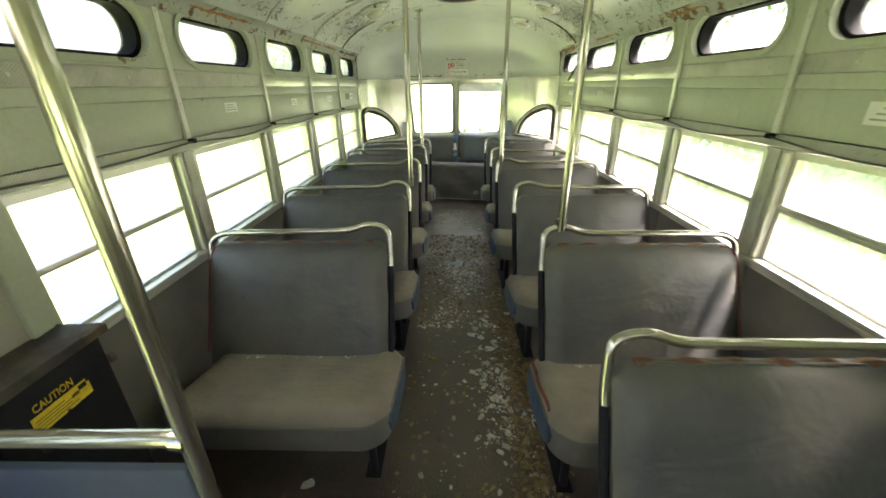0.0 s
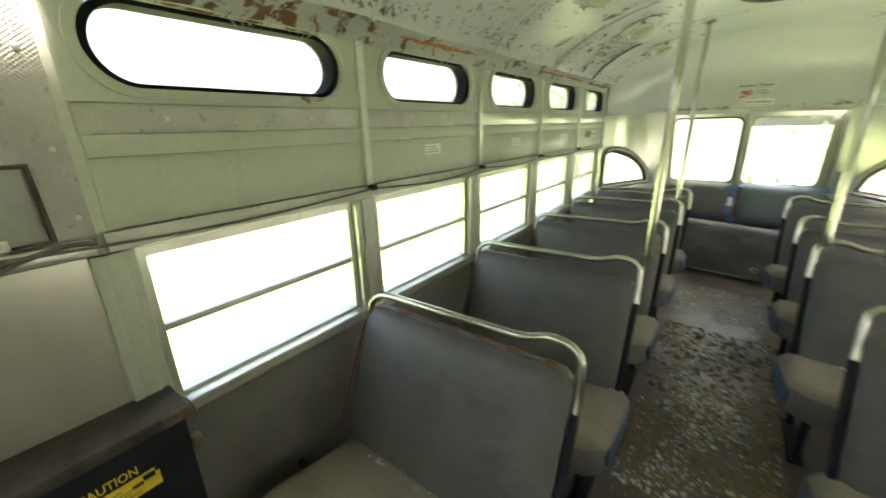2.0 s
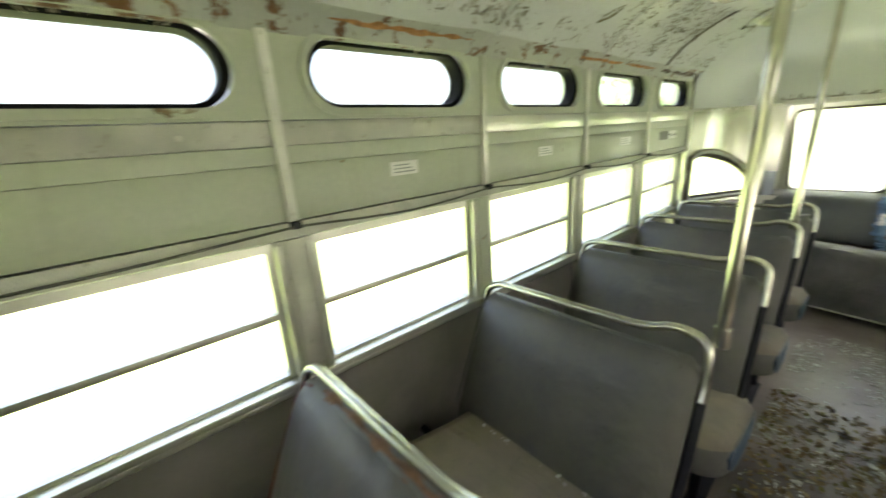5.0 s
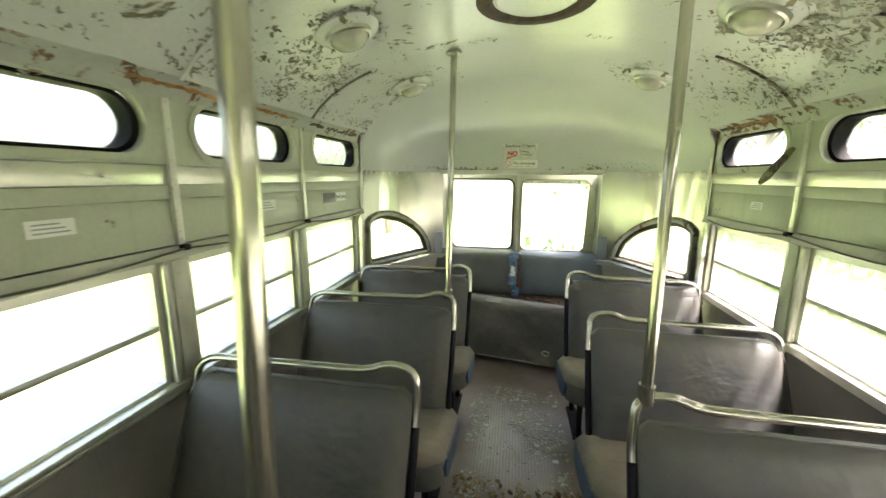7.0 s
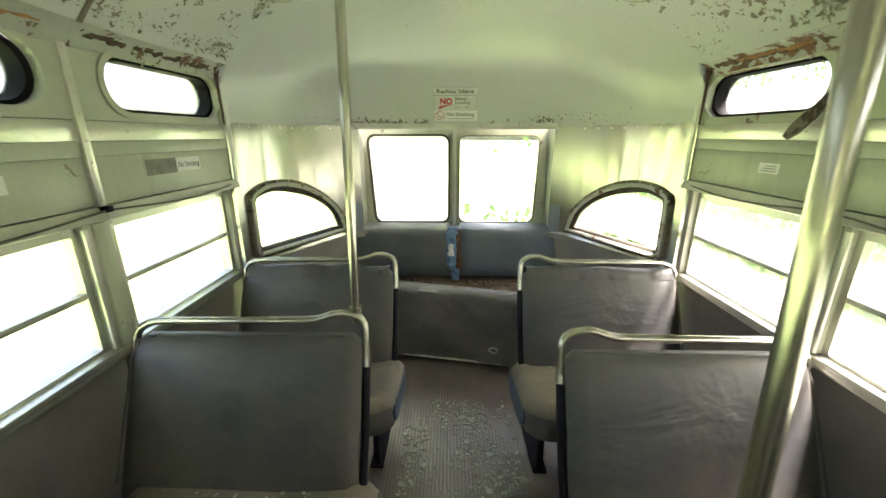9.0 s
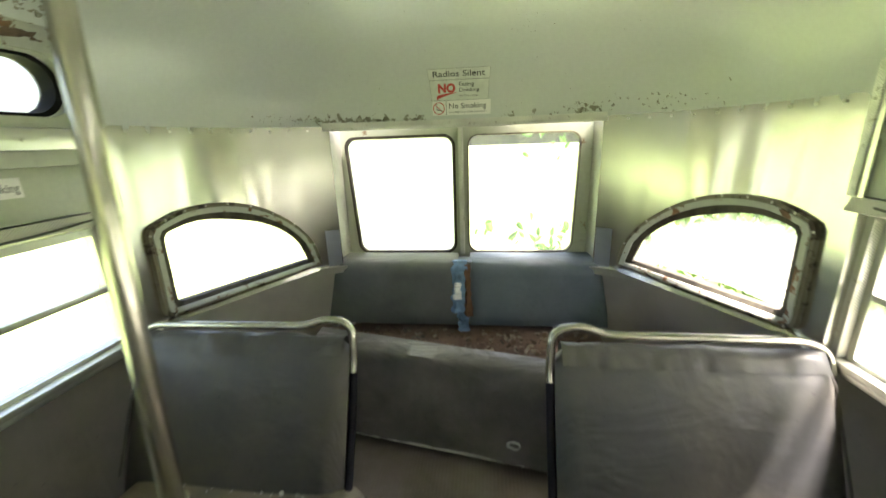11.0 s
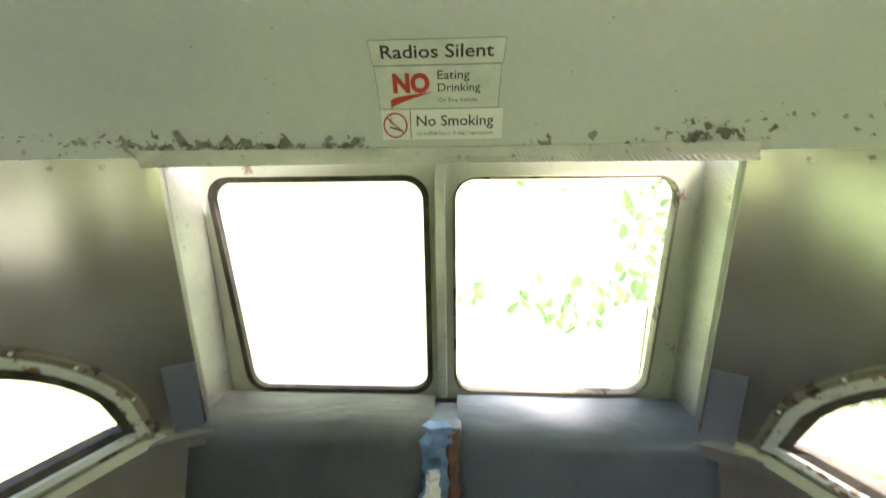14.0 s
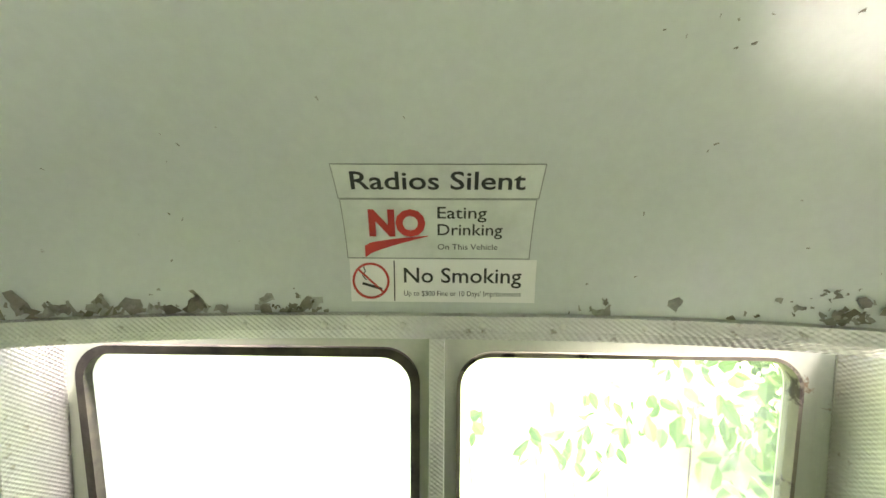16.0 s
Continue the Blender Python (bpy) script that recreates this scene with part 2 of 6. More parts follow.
WHITE = simple("white_sticker", (0.80, 0.80, 0.76), 0.45, 0.06, 6, 0.02)
GREYS = simple("worn_sticker", (0.63, 0.66, 0.60), 0.55, 0.12, 20, 0.05)
INK = simple("black_ink", (0.03, 0.03, 0.03), 0.5, 0.1)
REDINK = simple("red_ink", (0.55, 0.05, 0.04), 0.5, 0.1)
YELLOW = simple("yellow_sticker", (0.80, 0.57, 0.03), 0.5, 0.25, 25)
CABLE = simple("dirty_cable", (0.10, 0.10, 0.08), 0.6)
WOOD = simple("dirty_board", (0.115, 0.073, 0.049), 0.85, 0.5, 9, 0.5)
LENS = simple("lamp_lens", (0.55, 0.56, 0.44), 0.12, 0.15, 20, 0.2)
CHIPS = wavering("paint_chips", [(0.30, 0.30, 0.26), (0.62, 0.63, 0.58), (0.36, 0.34, 0.29), (0.78, 0.79, 0.75), (0.20, 0.17, 0.13)], 0.5)
LITTER = wavering("dry_leaves", [(0.16, 0.10, 0.045), (0.26, 0.18, 0.09), (0.34, 0.27, 0.16), (0.12, 0.08, 0.05), (0.24, 0.22, 0.06)], 0.75)
CURLS = wavering("paint_curls", [(0.34, 0.33, 0.25), (0.52, 0.54, 0.47), (0.22, 0.20, 0.14), (0.60, 0.62, 0.56), (0.42, 0.41, 0.33)], 0.6)
OLIVECURLS = wavering("olive_paint_curls", [(0.20, 0.18, 0.11), (0.36, 0.35, 0.26), (0.14, 0.12, 0.07), (0.44, 0.45, 0.37), (0.25, 0.22, 0.15)], 0.6)
DARKCURLS = wavering("dark_paint_curls", [(0.11, 0.09, 0.06), (0.40, 0.41, 0.35), (0.20, 0.18, 0.13), (0.46, 0.47, 0.42), (0.24, 0.22, 0.17)], 0.6)
GLASS = pane_glass("dusty_glass", 0.12)
HAZY = pane_glass("hazy_glass", 0.24)
RUBBISH = wavering("dark_rubbish", [(0.06, 0.04, 0.025), (0.15, 0.10, 0.06), (0.08, 0.055, 0.04), (0.30, 0.25, 0.19), (0.05, 0.04, 0.03)], 0.8)
# added haze that pales the leaves behind the right rear opening
WASHOUT = pane_glass("washout_glass", 0.065)
MILKY = pane_glass("milky_glass", 0.75)
OUTER = simple("outer_skin", (0.35, 0.37, 0.33), 0.5)
BARK = simple("bark", (0.11, 0.08, 0.055), 0.9, 0.4, 8, 0.6)


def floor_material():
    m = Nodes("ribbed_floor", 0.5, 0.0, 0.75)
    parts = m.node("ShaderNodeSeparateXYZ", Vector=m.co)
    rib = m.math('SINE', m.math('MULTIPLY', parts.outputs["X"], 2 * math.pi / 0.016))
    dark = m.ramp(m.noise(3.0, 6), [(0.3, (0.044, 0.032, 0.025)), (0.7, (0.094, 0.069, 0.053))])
    # paler rear floor: sheen from the rear window, put into the base colour
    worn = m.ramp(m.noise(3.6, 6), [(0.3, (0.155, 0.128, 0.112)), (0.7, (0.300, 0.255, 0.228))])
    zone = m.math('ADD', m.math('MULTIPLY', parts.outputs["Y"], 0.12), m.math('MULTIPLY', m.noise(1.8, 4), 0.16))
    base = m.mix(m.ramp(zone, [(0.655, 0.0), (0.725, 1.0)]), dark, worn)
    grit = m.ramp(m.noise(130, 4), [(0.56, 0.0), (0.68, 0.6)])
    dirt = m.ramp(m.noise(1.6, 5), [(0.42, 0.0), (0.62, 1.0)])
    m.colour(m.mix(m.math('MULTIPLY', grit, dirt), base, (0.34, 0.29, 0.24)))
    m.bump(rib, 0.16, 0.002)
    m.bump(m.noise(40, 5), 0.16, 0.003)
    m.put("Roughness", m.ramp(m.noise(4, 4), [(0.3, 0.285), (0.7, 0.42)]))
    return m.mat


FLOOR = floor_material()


def leaf_material(name, a, b):
    m = Nodes(name, 0.5)
    isl = m.node("ShaderNodeNewGeometry").outputs["Random Per Island"]
    m.colour(m.ramp(isl, [(0.0, a), (1.0, b)]))
    tl, mixed = m.t.nodes.new("ShaderNodeBsdfTranslucent"), m.t.nodes.new("ShaderNodeMixShader")
    m.t.links.new(m.b.inputs["Base Color"].links[0].from_socket, tl.inputs["Color"])
    mixed.inputs[0].default_value = 0.4
    m.t.links.new(m.b.outputs[0], mixed.inputs[1])
    m.t.links.new(tl.outputs[0], mixed.inputs[2])
    m.t.links.new(mixed.outputs[0], m.t.nodes["Material Output"].inputs["Surface"])
    return m.mat


LEAF = leaf_material("leaf_green", (0.045, 0.11, 0.018), (0.12, 0.22, 0.04))
PALELEAF = leaf_material("vine_leaf", (0.050, 0.14, 0.020), (0.15, 0.27, 0.06))
GRASS = simple("grass_ground", (0.19, 0.25, 0.09), 0.9, 0.35, 3, 0.5)


# ---- mesh tools ----
def part(name, bm, material, parent=None, label="", smooth=35):
    """Links a bmesh as ONE mesh object, under parent where there is one."""
    me = bpy.data.meshes.new(name)
    bmesh.ops.recalc_face_normals(bm, faces=bm.faces)
    bm.to_mesh(me)
    bm.free()
    me.materials.append(material)
    if smooth:
        me.shade_smooth()
        me.set_sharp_from_angle(angle=radians(smooth))
    ob = new(name, me)
    if parent is not None:
        ob.parent = parent
    if label:
        tagged(ob, label)
    return ob


def thing(name, label, category, group="", kind="", at=(0, 0, 0)):
    ob = new(name)
    ob.empty_display_size = 0.05
    ob.location = at
    return tagged(ob, label, category, group, kind)


def box(bm, lo, hi, bevel=0.0, seg=2):
    lo, hi = Vector(lo), Vector(hi)
    for i in range(3):
        if lo[i] > hi[i]:
            lo[i], hi[i] = hi[i], lo[i]
    g = bmesh.ops.create_cube(bm, size=1.0, matrix=Matrix.Translation((lo + hi) / 2) @ Matrix.Diagonal((*(hi - lo), 1)))
    if bevel:
        es = list({e for v in g["verts"] for e in v.link_edges})
        bmesh.ops.bevel(bm, geom=es, offset=bevel, segments=seg, profile=0.5, affect='EDGES')
    return bm


def boxed(lo, hi, bevel=0.0, seg=2):
    return box(bmesh.new(), lo, hi, bevel, seg)


def rounded(points, r, n=6):
    """A polyline with its corners rounded off."""
    pts = [Vector(p) for p in points]
    out = [pts[0]]
    for a, b, c in zip(pts, pts[1:], pts[2:]):
        d1, d2 = (a - b), (c - b)
        rr = min(r, d1.length * 0.49, d2.length * 0.49)
        p, q = b + d1.normalized() * rr, b + d2.normalized() * rr
        for i in range(n + 1):
            t = i / n
            out.append(p * (1 - t) ** 2 + b * 2 * t * (1 - t) + q * t * t)
    out.append(pts[-1])
    return out


def tube(bm, points, r, n=10, closed=False):
    pts = [Vector(p) for p in points]
    rings = []
    up = Vector((0.13, 0.31, 0.94)).normalized()
    m = len(pts)
    for i, p in enumerate(pts):
        if closed:
            d = (pts[(i + 1) % m] - pts[i - 1]).normalized()
        else:
            d = (pts[min(i + 1, m - 1)] - pts[max(i - 1, 0)]).normalized()
        side = d.cross(up)
        if side.length < 0.05:
            side = d.cross(Vector((1, 0, 0)))
        side.normalize()
        top = side.cross(d).normalized()
        up = top
        rings.append([bm.verts.new(p + (side * math.cos(a) + top * math.sin(a)) * r) for a in (2 * math.pi * k / n for k in range(n))])
    pairs = list(zip(rings, rings[1:])) + ([(rings[-1], rings[0])] if closed else [])
    for ra, rb in pairs:
        for k in range(n):
            bm.faces.new((ra[k], ra[(k + 1) % n], rb[(k + 1) % n], rb[k]))
    if not closed:
        bm.faces.new(rings[0])
        bm.faces.new(rings[-1])
    return bm


def tubed(points, r, n=10, closed=False):
    return tube(bmesh.new(), points, r, n, closed)


def stadium(w, h, r, n=8):
    """A rectangle with round corners, as a loop about its middle."""
    r = min(r, w / 2 - 1e-4, h / 2 - 1e-4)
    out = []
    for cx, cz, a0 in ((w / 2 - r, h / 2 - r, 0), (-w / 2 + r, h / 2 - r, 90), (-w / 2 + r, -h / 2 + r, 180), (w / 2 - r, -h / 2 + r, 270)):
        for i in range(n + 1):
            a = radians(a0 + 90 * i / n)
            out.append((cx + r * math.cos(a), cz + r * math.sin(a)))
    return out


def shoot(poly, c, ang):
    """Where the ray from c at that angle leaves the polygon."""
    dx, dy = math.cos(ang), math.sin(ang)
    best = None
    for (x1, y1), (x2, y2) in zip(poly, poly[1:] + poly[:1]):
        ex, ey = x2 - x1, y2 - y1
        det = dx * -ey + dy * ex
        if abs(det) < 1e-12:
            continue
        s = ((x1 - c[0]) * -ey + (y1 - c[1]) * ex) / det
        u = (dx * (y1 - c[1]) - dy * (x1 - c[0])) / det
        if s > 0 and -1e-6 <= u <= 1 + 1e-6:
            best = s if best is None else max(best, s)
    return (c[0] + dx * best, c[1] + dy * best)


def ring_plate(bm, outer, hole, c, place, depth, steps=1):
    """A plate with a hole: outer and hole are loops in (s, z) round c; place(s, z, d) gives the point d deep."""
    angs = sorted({round(math.atan2(z - c[1], s - c[0]), 4) for s, z in list(outer) + list(hole)})
    rows = []
    for a in angs:
        o, h = shoot(outer, c, a), shoot(hole, c, a)
        rows.append([[bm.verts.new(place(o[0] + (h[0] - o[0]) * k / steps, o[1] + (h[1] - o[1]) * k / steps, d)) for k in range(steps + 1)] for d in (0, depth)])
    for ra, rb in zip(rows, rows[1:] + rows[:1]):
        for k in range(steps):
            bm.faces.new((ra[0][k], rb[0][k], rb[0][k + 1], ra[0][k + 1]))
            bm.faces.new((ra[1][k], ra[1][k + 1], rb[1][k + 1], rb[1][k]))
        bm.faces.new((ra[0][-1], rb[0][-1], rb[1][-1], ra[1][-1]))
        bm.faces.new((ra[0][0], ra[1][0], rb[1][0], rb[0][0]))
    return bm


def fill_plate(bm, loop, c, place, depth):
    """A solid plate with that outline."""
    for d in (0, depth):
        mid = bm.verts.new(place(c[0], c[1], d))
        vs = [bm.verts.new(place(s, z, d)) for s, z in loop]
        for a, b in zip(vs, vs[1:] + vs[:1]):
            bm.faces.new((mid, a, b))
    return bm


def rect(s0, s1, z0, z1):
    return [(s0, z0), (s1, z0), (s1, z1), (s0, z1)]


def studs(bm, places, r=0.005, squash=0.5, axis='X'):
    """Low round rivet heads."""
    for p in places:
        d = {'X': (squash, 1, 1), 'Y': (1, squash, 1), 'Z': (1, 1, squash)}[axis]
        bmesh.ops.create_icosphere(bm, subdivisions=1, radius=r, matrix=Matrix.Translation(p) @ Matrix.Diagonal((*d, 1)))
    return bm


def lettering(body, height, place, depth=0.0005, bold=0.0, fit_width=None, anchor='LEFT'):
    """A bmesh of the words, each point set by place(u, v, d)."""
    cu = bpy.data.curves.new("words", 'FONT')
    cu.body, cu.size, cu.offset, cu.resolution_u = body, 1.0, bold, 3
    tmp = new("words", cu)
    bpy.context.view_layer.update()
    me = bpy.data.meshes.new_from_object(tmp.evaluated_get(bpy.context.evaluated_depsgraph_get()))
    xs = [v.co.x for v in me.vertices]
    ys = [v.co.y for v in me.vertices]
    k = height / 0.70
    kx = k if not fit_width else fit_width / (max(xs) - min(xs))
    bm = bmesh.new()
    bm.from_mesh(me)
    x0 = min(xs)
    for v in bm.verts:
        v.co = place((v.co.x - x0) * kx, v.co.y * k, depth)
    bpy.data.objects.remove(tmp)
    bpy.data.meshes.remove(me)
    bpy.data.curves.remove(cu)
    return bm


# ---- the shell of the coach ----
# x: across (left wall negative), y: towards the rear, z: up from the aisle floor
XW, XP = 1.15, 1.10            # lower wall, upper panels
Z_SILL, Z_HEAD = 0.755, 1.165
POSTS_L = [2.815, 3.545, 4.285, 5.025, 5.775, 6.53]
POSTS_R = [2.70, 3.44, 4.16, 4.92, 5.79, 6.53]
Z_CORN, Z_BASE, Z_ARCH = 1.69, 1.465, 0.555
Y_DOME, Y_END = 6.47, 7.385
A_DOME = 1.09


def arch(phi):
    return max(0.0, 1 - phi ** 2.58) ** 0.5


def plan(a):
    """The rear end's plan at angle a: 0 right side, 90 rear, 180 left side."""
    c, s = math.cos(a), math.sin(a)
    return (math.copysign(abs(c) ** (2 / 2.8), c) * A_DOME, Y_DOME + (Y_END - Y_DOME) * abs(s) ** (2 / 2.8))


# arc length along the plan curve, from the right side round to the left
_AN = [math.pi * i / 400 for i in range(401)]
_PL = [Vector(plan(a)) for a in _AN]
_LEN = [0.0]
for _a, _b in zip(_PL, _PL[1:]):
    _LEN.append(_LEN[-1] + (_b - _a).length)


def along(s):
    """The plan point and outward normal at arc length s from the right side."""
    i = int(np.clip(np.searchsorted(_LEN, s), 1, 400))
    f = (s - _LEN[i - 1]) / (_LEN[i] - _LEN[i - 1])
    p = _PL[i - 1].lerp(_PL[i], f)
    j, k = max(0, i - 3), min(400, i + 2)
    d = (_PL[k] - _PL[j]).normalized()
    return p, Vector((d.y, -d.x))


def s_at_x(x):
    """Arc length from the side to where the plan has that |x|."""
    for i, p in enumerate(_PL):
        if p.x <= x:
            return _LEN[i]


def dome_point(x, z):
    """A point of the rear dome above the back windows, and its inward normal."""
    def at(x, z):
        f = arch((z - Z_BASE) / Z_ARCH)
        c = min(1.0, abs(x) / (A_DOME * f))
        return Vector((x, Y_DOME + (Y_END - Y_DOME) * f * (1 - c ** 2.8) ** (1 / 2.8), z))
    p = at(x, z)
    n = (at(x + 0.01, z) - p).cross(at(x, z + 0.01) - p).normalized()
    return p, (-n if n.y > 0 else n)


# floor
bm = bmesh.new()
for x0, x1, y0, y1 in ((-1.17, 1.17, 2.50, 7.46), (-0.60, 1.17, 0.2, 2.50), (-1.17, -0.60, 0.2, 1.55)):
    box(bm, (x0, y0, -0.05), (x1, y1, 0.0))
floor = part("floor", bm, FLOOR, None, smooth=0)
tagged(floor, "dark ribbed rubber coach floor, gritty and strewn with debris", "floor", kind="structure")
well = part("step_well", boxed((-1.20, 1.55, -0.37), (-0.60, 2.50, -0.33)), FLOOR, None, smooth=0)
box_bm = bmesh.new()
box(box_bm, (-0.60, 1.55, -0.37), (-0.57, 2.50, -0.051))
box(box_bm, (-1.20, 2.50, -0.37), (-0.60, 2.53, -0.051))
part("riser", box_bm, BLACK, well)
tagged(well, "dark sunken entrance step beside the folding door", "step", kind="structure")


def upper_opening(sgn, i, a, b):
    """Middle and length of the round-ended opening in bay i; the one by the entrance is longer."""
    if sgn < 0 and i == 0:
        return (a + b) / 2 - 0.013, b - a - 0.115
    return (a + b) / 2 + (0.026 if i == 4 else 0.012), b - a - 0.165


def side_wall(sgn, posts, name):
    def X(x):
        return sgn * x
    y_front, y_back = posts[0], posts[-1]
    y_start = 2.53 if sgn < 0 else 0.2
    wall = part(name, boxed((X(XW), y_start, 0), (X(1.21), y_back + 0.03, Z_SILL - 0.02)), LOWER, smooth=0)
    tagged(wall, "coach side wall, dark lower panels below pale green upper panels", "wall", kind="structure")
    # outside skin above the windows
    part("outer_skin", boxed((X(1.185), y_start, 1.16), (X(1.215), y_back + 0.03, 1.475)), OUTER, wall)
    for a, b in zip(posts, posts[1:]):
        part("lower_panel", boxed((X(XW), a + 0.004, 0.015), (X(XW - 0.006), b - 0.004, Z_SILL - 0.03), 0.002), LOWER, wall)
    # sill ledge and its lip
    bm = boxed((X(1.105), y_front, Z_SILL - 0.022), (X(1.21), y_back, Z_SILL), 0.004)
    box(bm, (X(1.105), y_front, Z_SILL - 0.035), (X(1.115), y_back, Z_SILL - 0.018), 0.002)
    part("sill", bm, TRIM, wall, "bright aluminium window ledge")
    for i, y in enumerate(posts):
        w = 0.05
        bm = boxed((X(1.115), y - (w if i else 0.03), Z_SILL), (X(1.20), y + (w if i < len(posts) - 1 else 0.03), Z_HEAD), 0.004)
        box(bm, (X(1.108), y - w * 0.55, Z_SILL), (X(1.116), y + w * 0.55, Z_HEAD), 0.003)
        post = part("post", bm, EMBOSS if i % 2 else PAINT, wall)
        if 0 < i < len(posts) - 1:
            for e in (-1, 1):
                bm = tubed([(X(1.122), y + e * (w - 0.008), Z_SILL + 0.002), (X(1.122), y + e * (w - 0.008), Z_HEAD - 0.012)], 0.011, 10)
                part("channel", bm, TRIM, post, "bright rounded window channel")
    # header with its slanting trough
    bm = bmesh.new()
    for y0, y1 in zip(posts, posts[1:]):
        prof = [(1.16, Z_HEAD - 0.012), (1.075, Z_HEAD + 0.012), (1.09, 1.213), (1.16, 1.213)]
        vs = [[bm.verts.new((X(px), y, pz)) for px, pz in prof] for y in (y0 + 0.001, y1 - 0.001)]
        for k in range(4):
            bm.faces.new((vs[0][k], vs[0][(k + 1) % 4], vs[1][(k + 1) % 4], vs[1][k]))
        bm.faces.new(vs[0])
        bm.faces.new(vs[1])
    part("header", bm, EMBOSS, wall, "embossed metal header strip over the windows", smooth=0)
    # panels, bands and ribs, bay by bay
    for i, (a, b) in enumerate(zip(posts, posts[1:])):
        bm = boxed((X(XP), a + 0.012, 1.216), (X(1.14), b - 0.012, 1.3595), 0.002)
        part("advert_panel", bm, PAINT, wall)
        bm = boxed((X(XP - 0.005), a + 0.012, 1.360), (X(1.14), b - 0.012, 1.4032), 0.002, 2)
        part("lip", bm, PAINT, wall)
        part("band", boxed((X(XP - 0.004), a + 0.010, 1.404), (X(1.14), b - 0.010, 1.462), 0.002), EMBOSS if i < 2 else TRIM, wall, "embossed bright metal band")
        if i % 2 == 0:
            bm = bmesh.new()
            studs(bm, [(X(XP - 0.007), a + (b - a) * f, 1.432) for f in (0.22, 0.72)], 0.007)
            part("screw_head", bm, TRIM, wall)
        # standee window panel with a round-ended opening
        mid, L = upper_opening(sgn, i, a, b)
        hole = [(mid + s, 1.575 + z) for s, z in stadium(L, 0.172, 0.085, 10)]
        bm = ring_plate(bmesh.new(), rect(a + 0.006, b - 0.006, 1.464, 1.692), hole, (mid, 1.575), lambda s, z, d: (X(XP - 0.008 + d), s, z), 0.02, 2)
        part("upper_panel", bm, PAINT, wall)
        skin_hole = [(mid + s, 1.575 + z) for s, z in stadium(L + 0.03, 0.20, 0.10, 10)]
        bm = ring_plate(bmesh.new(), rect(a, b, 1.475, 1.72), skin_hole, (mid, 1.575), lambda s, z, d: (X(1.170 + d), s, z), 0.03, 1)
        part("outer_panel", bm, OUTER, wall)
    for y in posts[1 if sgn < 0 else 0:]:
        bm = boxed((X(XP - 0.015), y - 0.013, 1.214), (X(XP + 0.01), y + 0.013, 1.67), 0.003)
        rib = part("rib", bm, EMBOSSB if posts.index(y) % 2 else TRIM, wall, "riveted vertical cover strip")
        bm = studs(bmesh.new(), [(X(XP - 0.016), y, z) for z in (1.235, 1.345, 1.405, 1.48, 1.57, 1.65)], 0.0055)
        part("rivet_head", bm, TRIM, rib)
    # cornice, rusty where the paint has come off
    prof = [(XP - 0.008, 1.655), (XP - 0.020, 1.665), (XP - 0.030, 1.685), (1.045, 1.705), (1.02, 1.712), (1.02, 1.725), (1.14, 1.725), (1.14, 1.66)]
    bm = bmesh.new()
    n = 40
    ys = [y_front + (Y_DOME - 0.005 - y_front) * k / n for k in range(n + 1)]
    if sgn > 0:
        ys = [0.2 + (Y_DOME - 0.005 - 0.2) * k / n for k in range(n + 1)]
    vs = [[bm.verts.new((X(px + (0.002 * math.sin(y * 31) if k < 5 else 0)), y, pz)) for k, (px, pz) in enumerate(prof)] for y in ys]
    for ra, rb in zip(vs, vs[1:]):
        for k in range(len(prof)):
            bm.faces.new((ra[k], ra[(k + 1) % len(prof)], rb[(k + 1) % len(prof)], rb[k]))
    part("cornice", bm, RUSTY, wall, "flaking cornice with orange rust")
    # long bare patches of orange primer on the cornice
    rnd = random.Random(40 + sgn)
    for y0, y1 in (((3.70, 4.20), (4.86, 5.28), (5.33, 5.70)) if sgn < 0 else ((4.0, 4.30), (5.02, 5.40), (5.95, 6.30))):
        bm = bmesh.new()
        n = 22
        rows = []
        for k in range(n + 1):
            y = y0 + (y1 - y0) * k / n
            taper = min(1.0, 5 * k / n, 5 * (n - k) / n)
            lo, hi = 0.10 + 0.35 * rnd.random() + 0.3 * (1 - taper), 0.95 - 0.4 * rnd.random() * taper - 0.35 * (1 - taper)
            row = []
            for f in (lo, hi):
                px, pz = XP - 0.030 + (1.045 - (XP - 0.030)) * f, 1.685 + 0.020 * f
                row.append(bm.verts.new((X(px - 0.004), y, pz - 0.0035)))
            rows.append(row)
        for ra, rb in zip(rows, rows[1:]):
            bm.faces.new((ra[0], ra[1], rb[1], rb[0]))
        part("rust_patch", bm, ORANGE, wall, "bare orange primer", smooth=0)
    return wall


wall_left = side_wall(-1, POSTS_L, "wall_left")
wall_right = side_wall(1, POSTS_R, "wall_right")


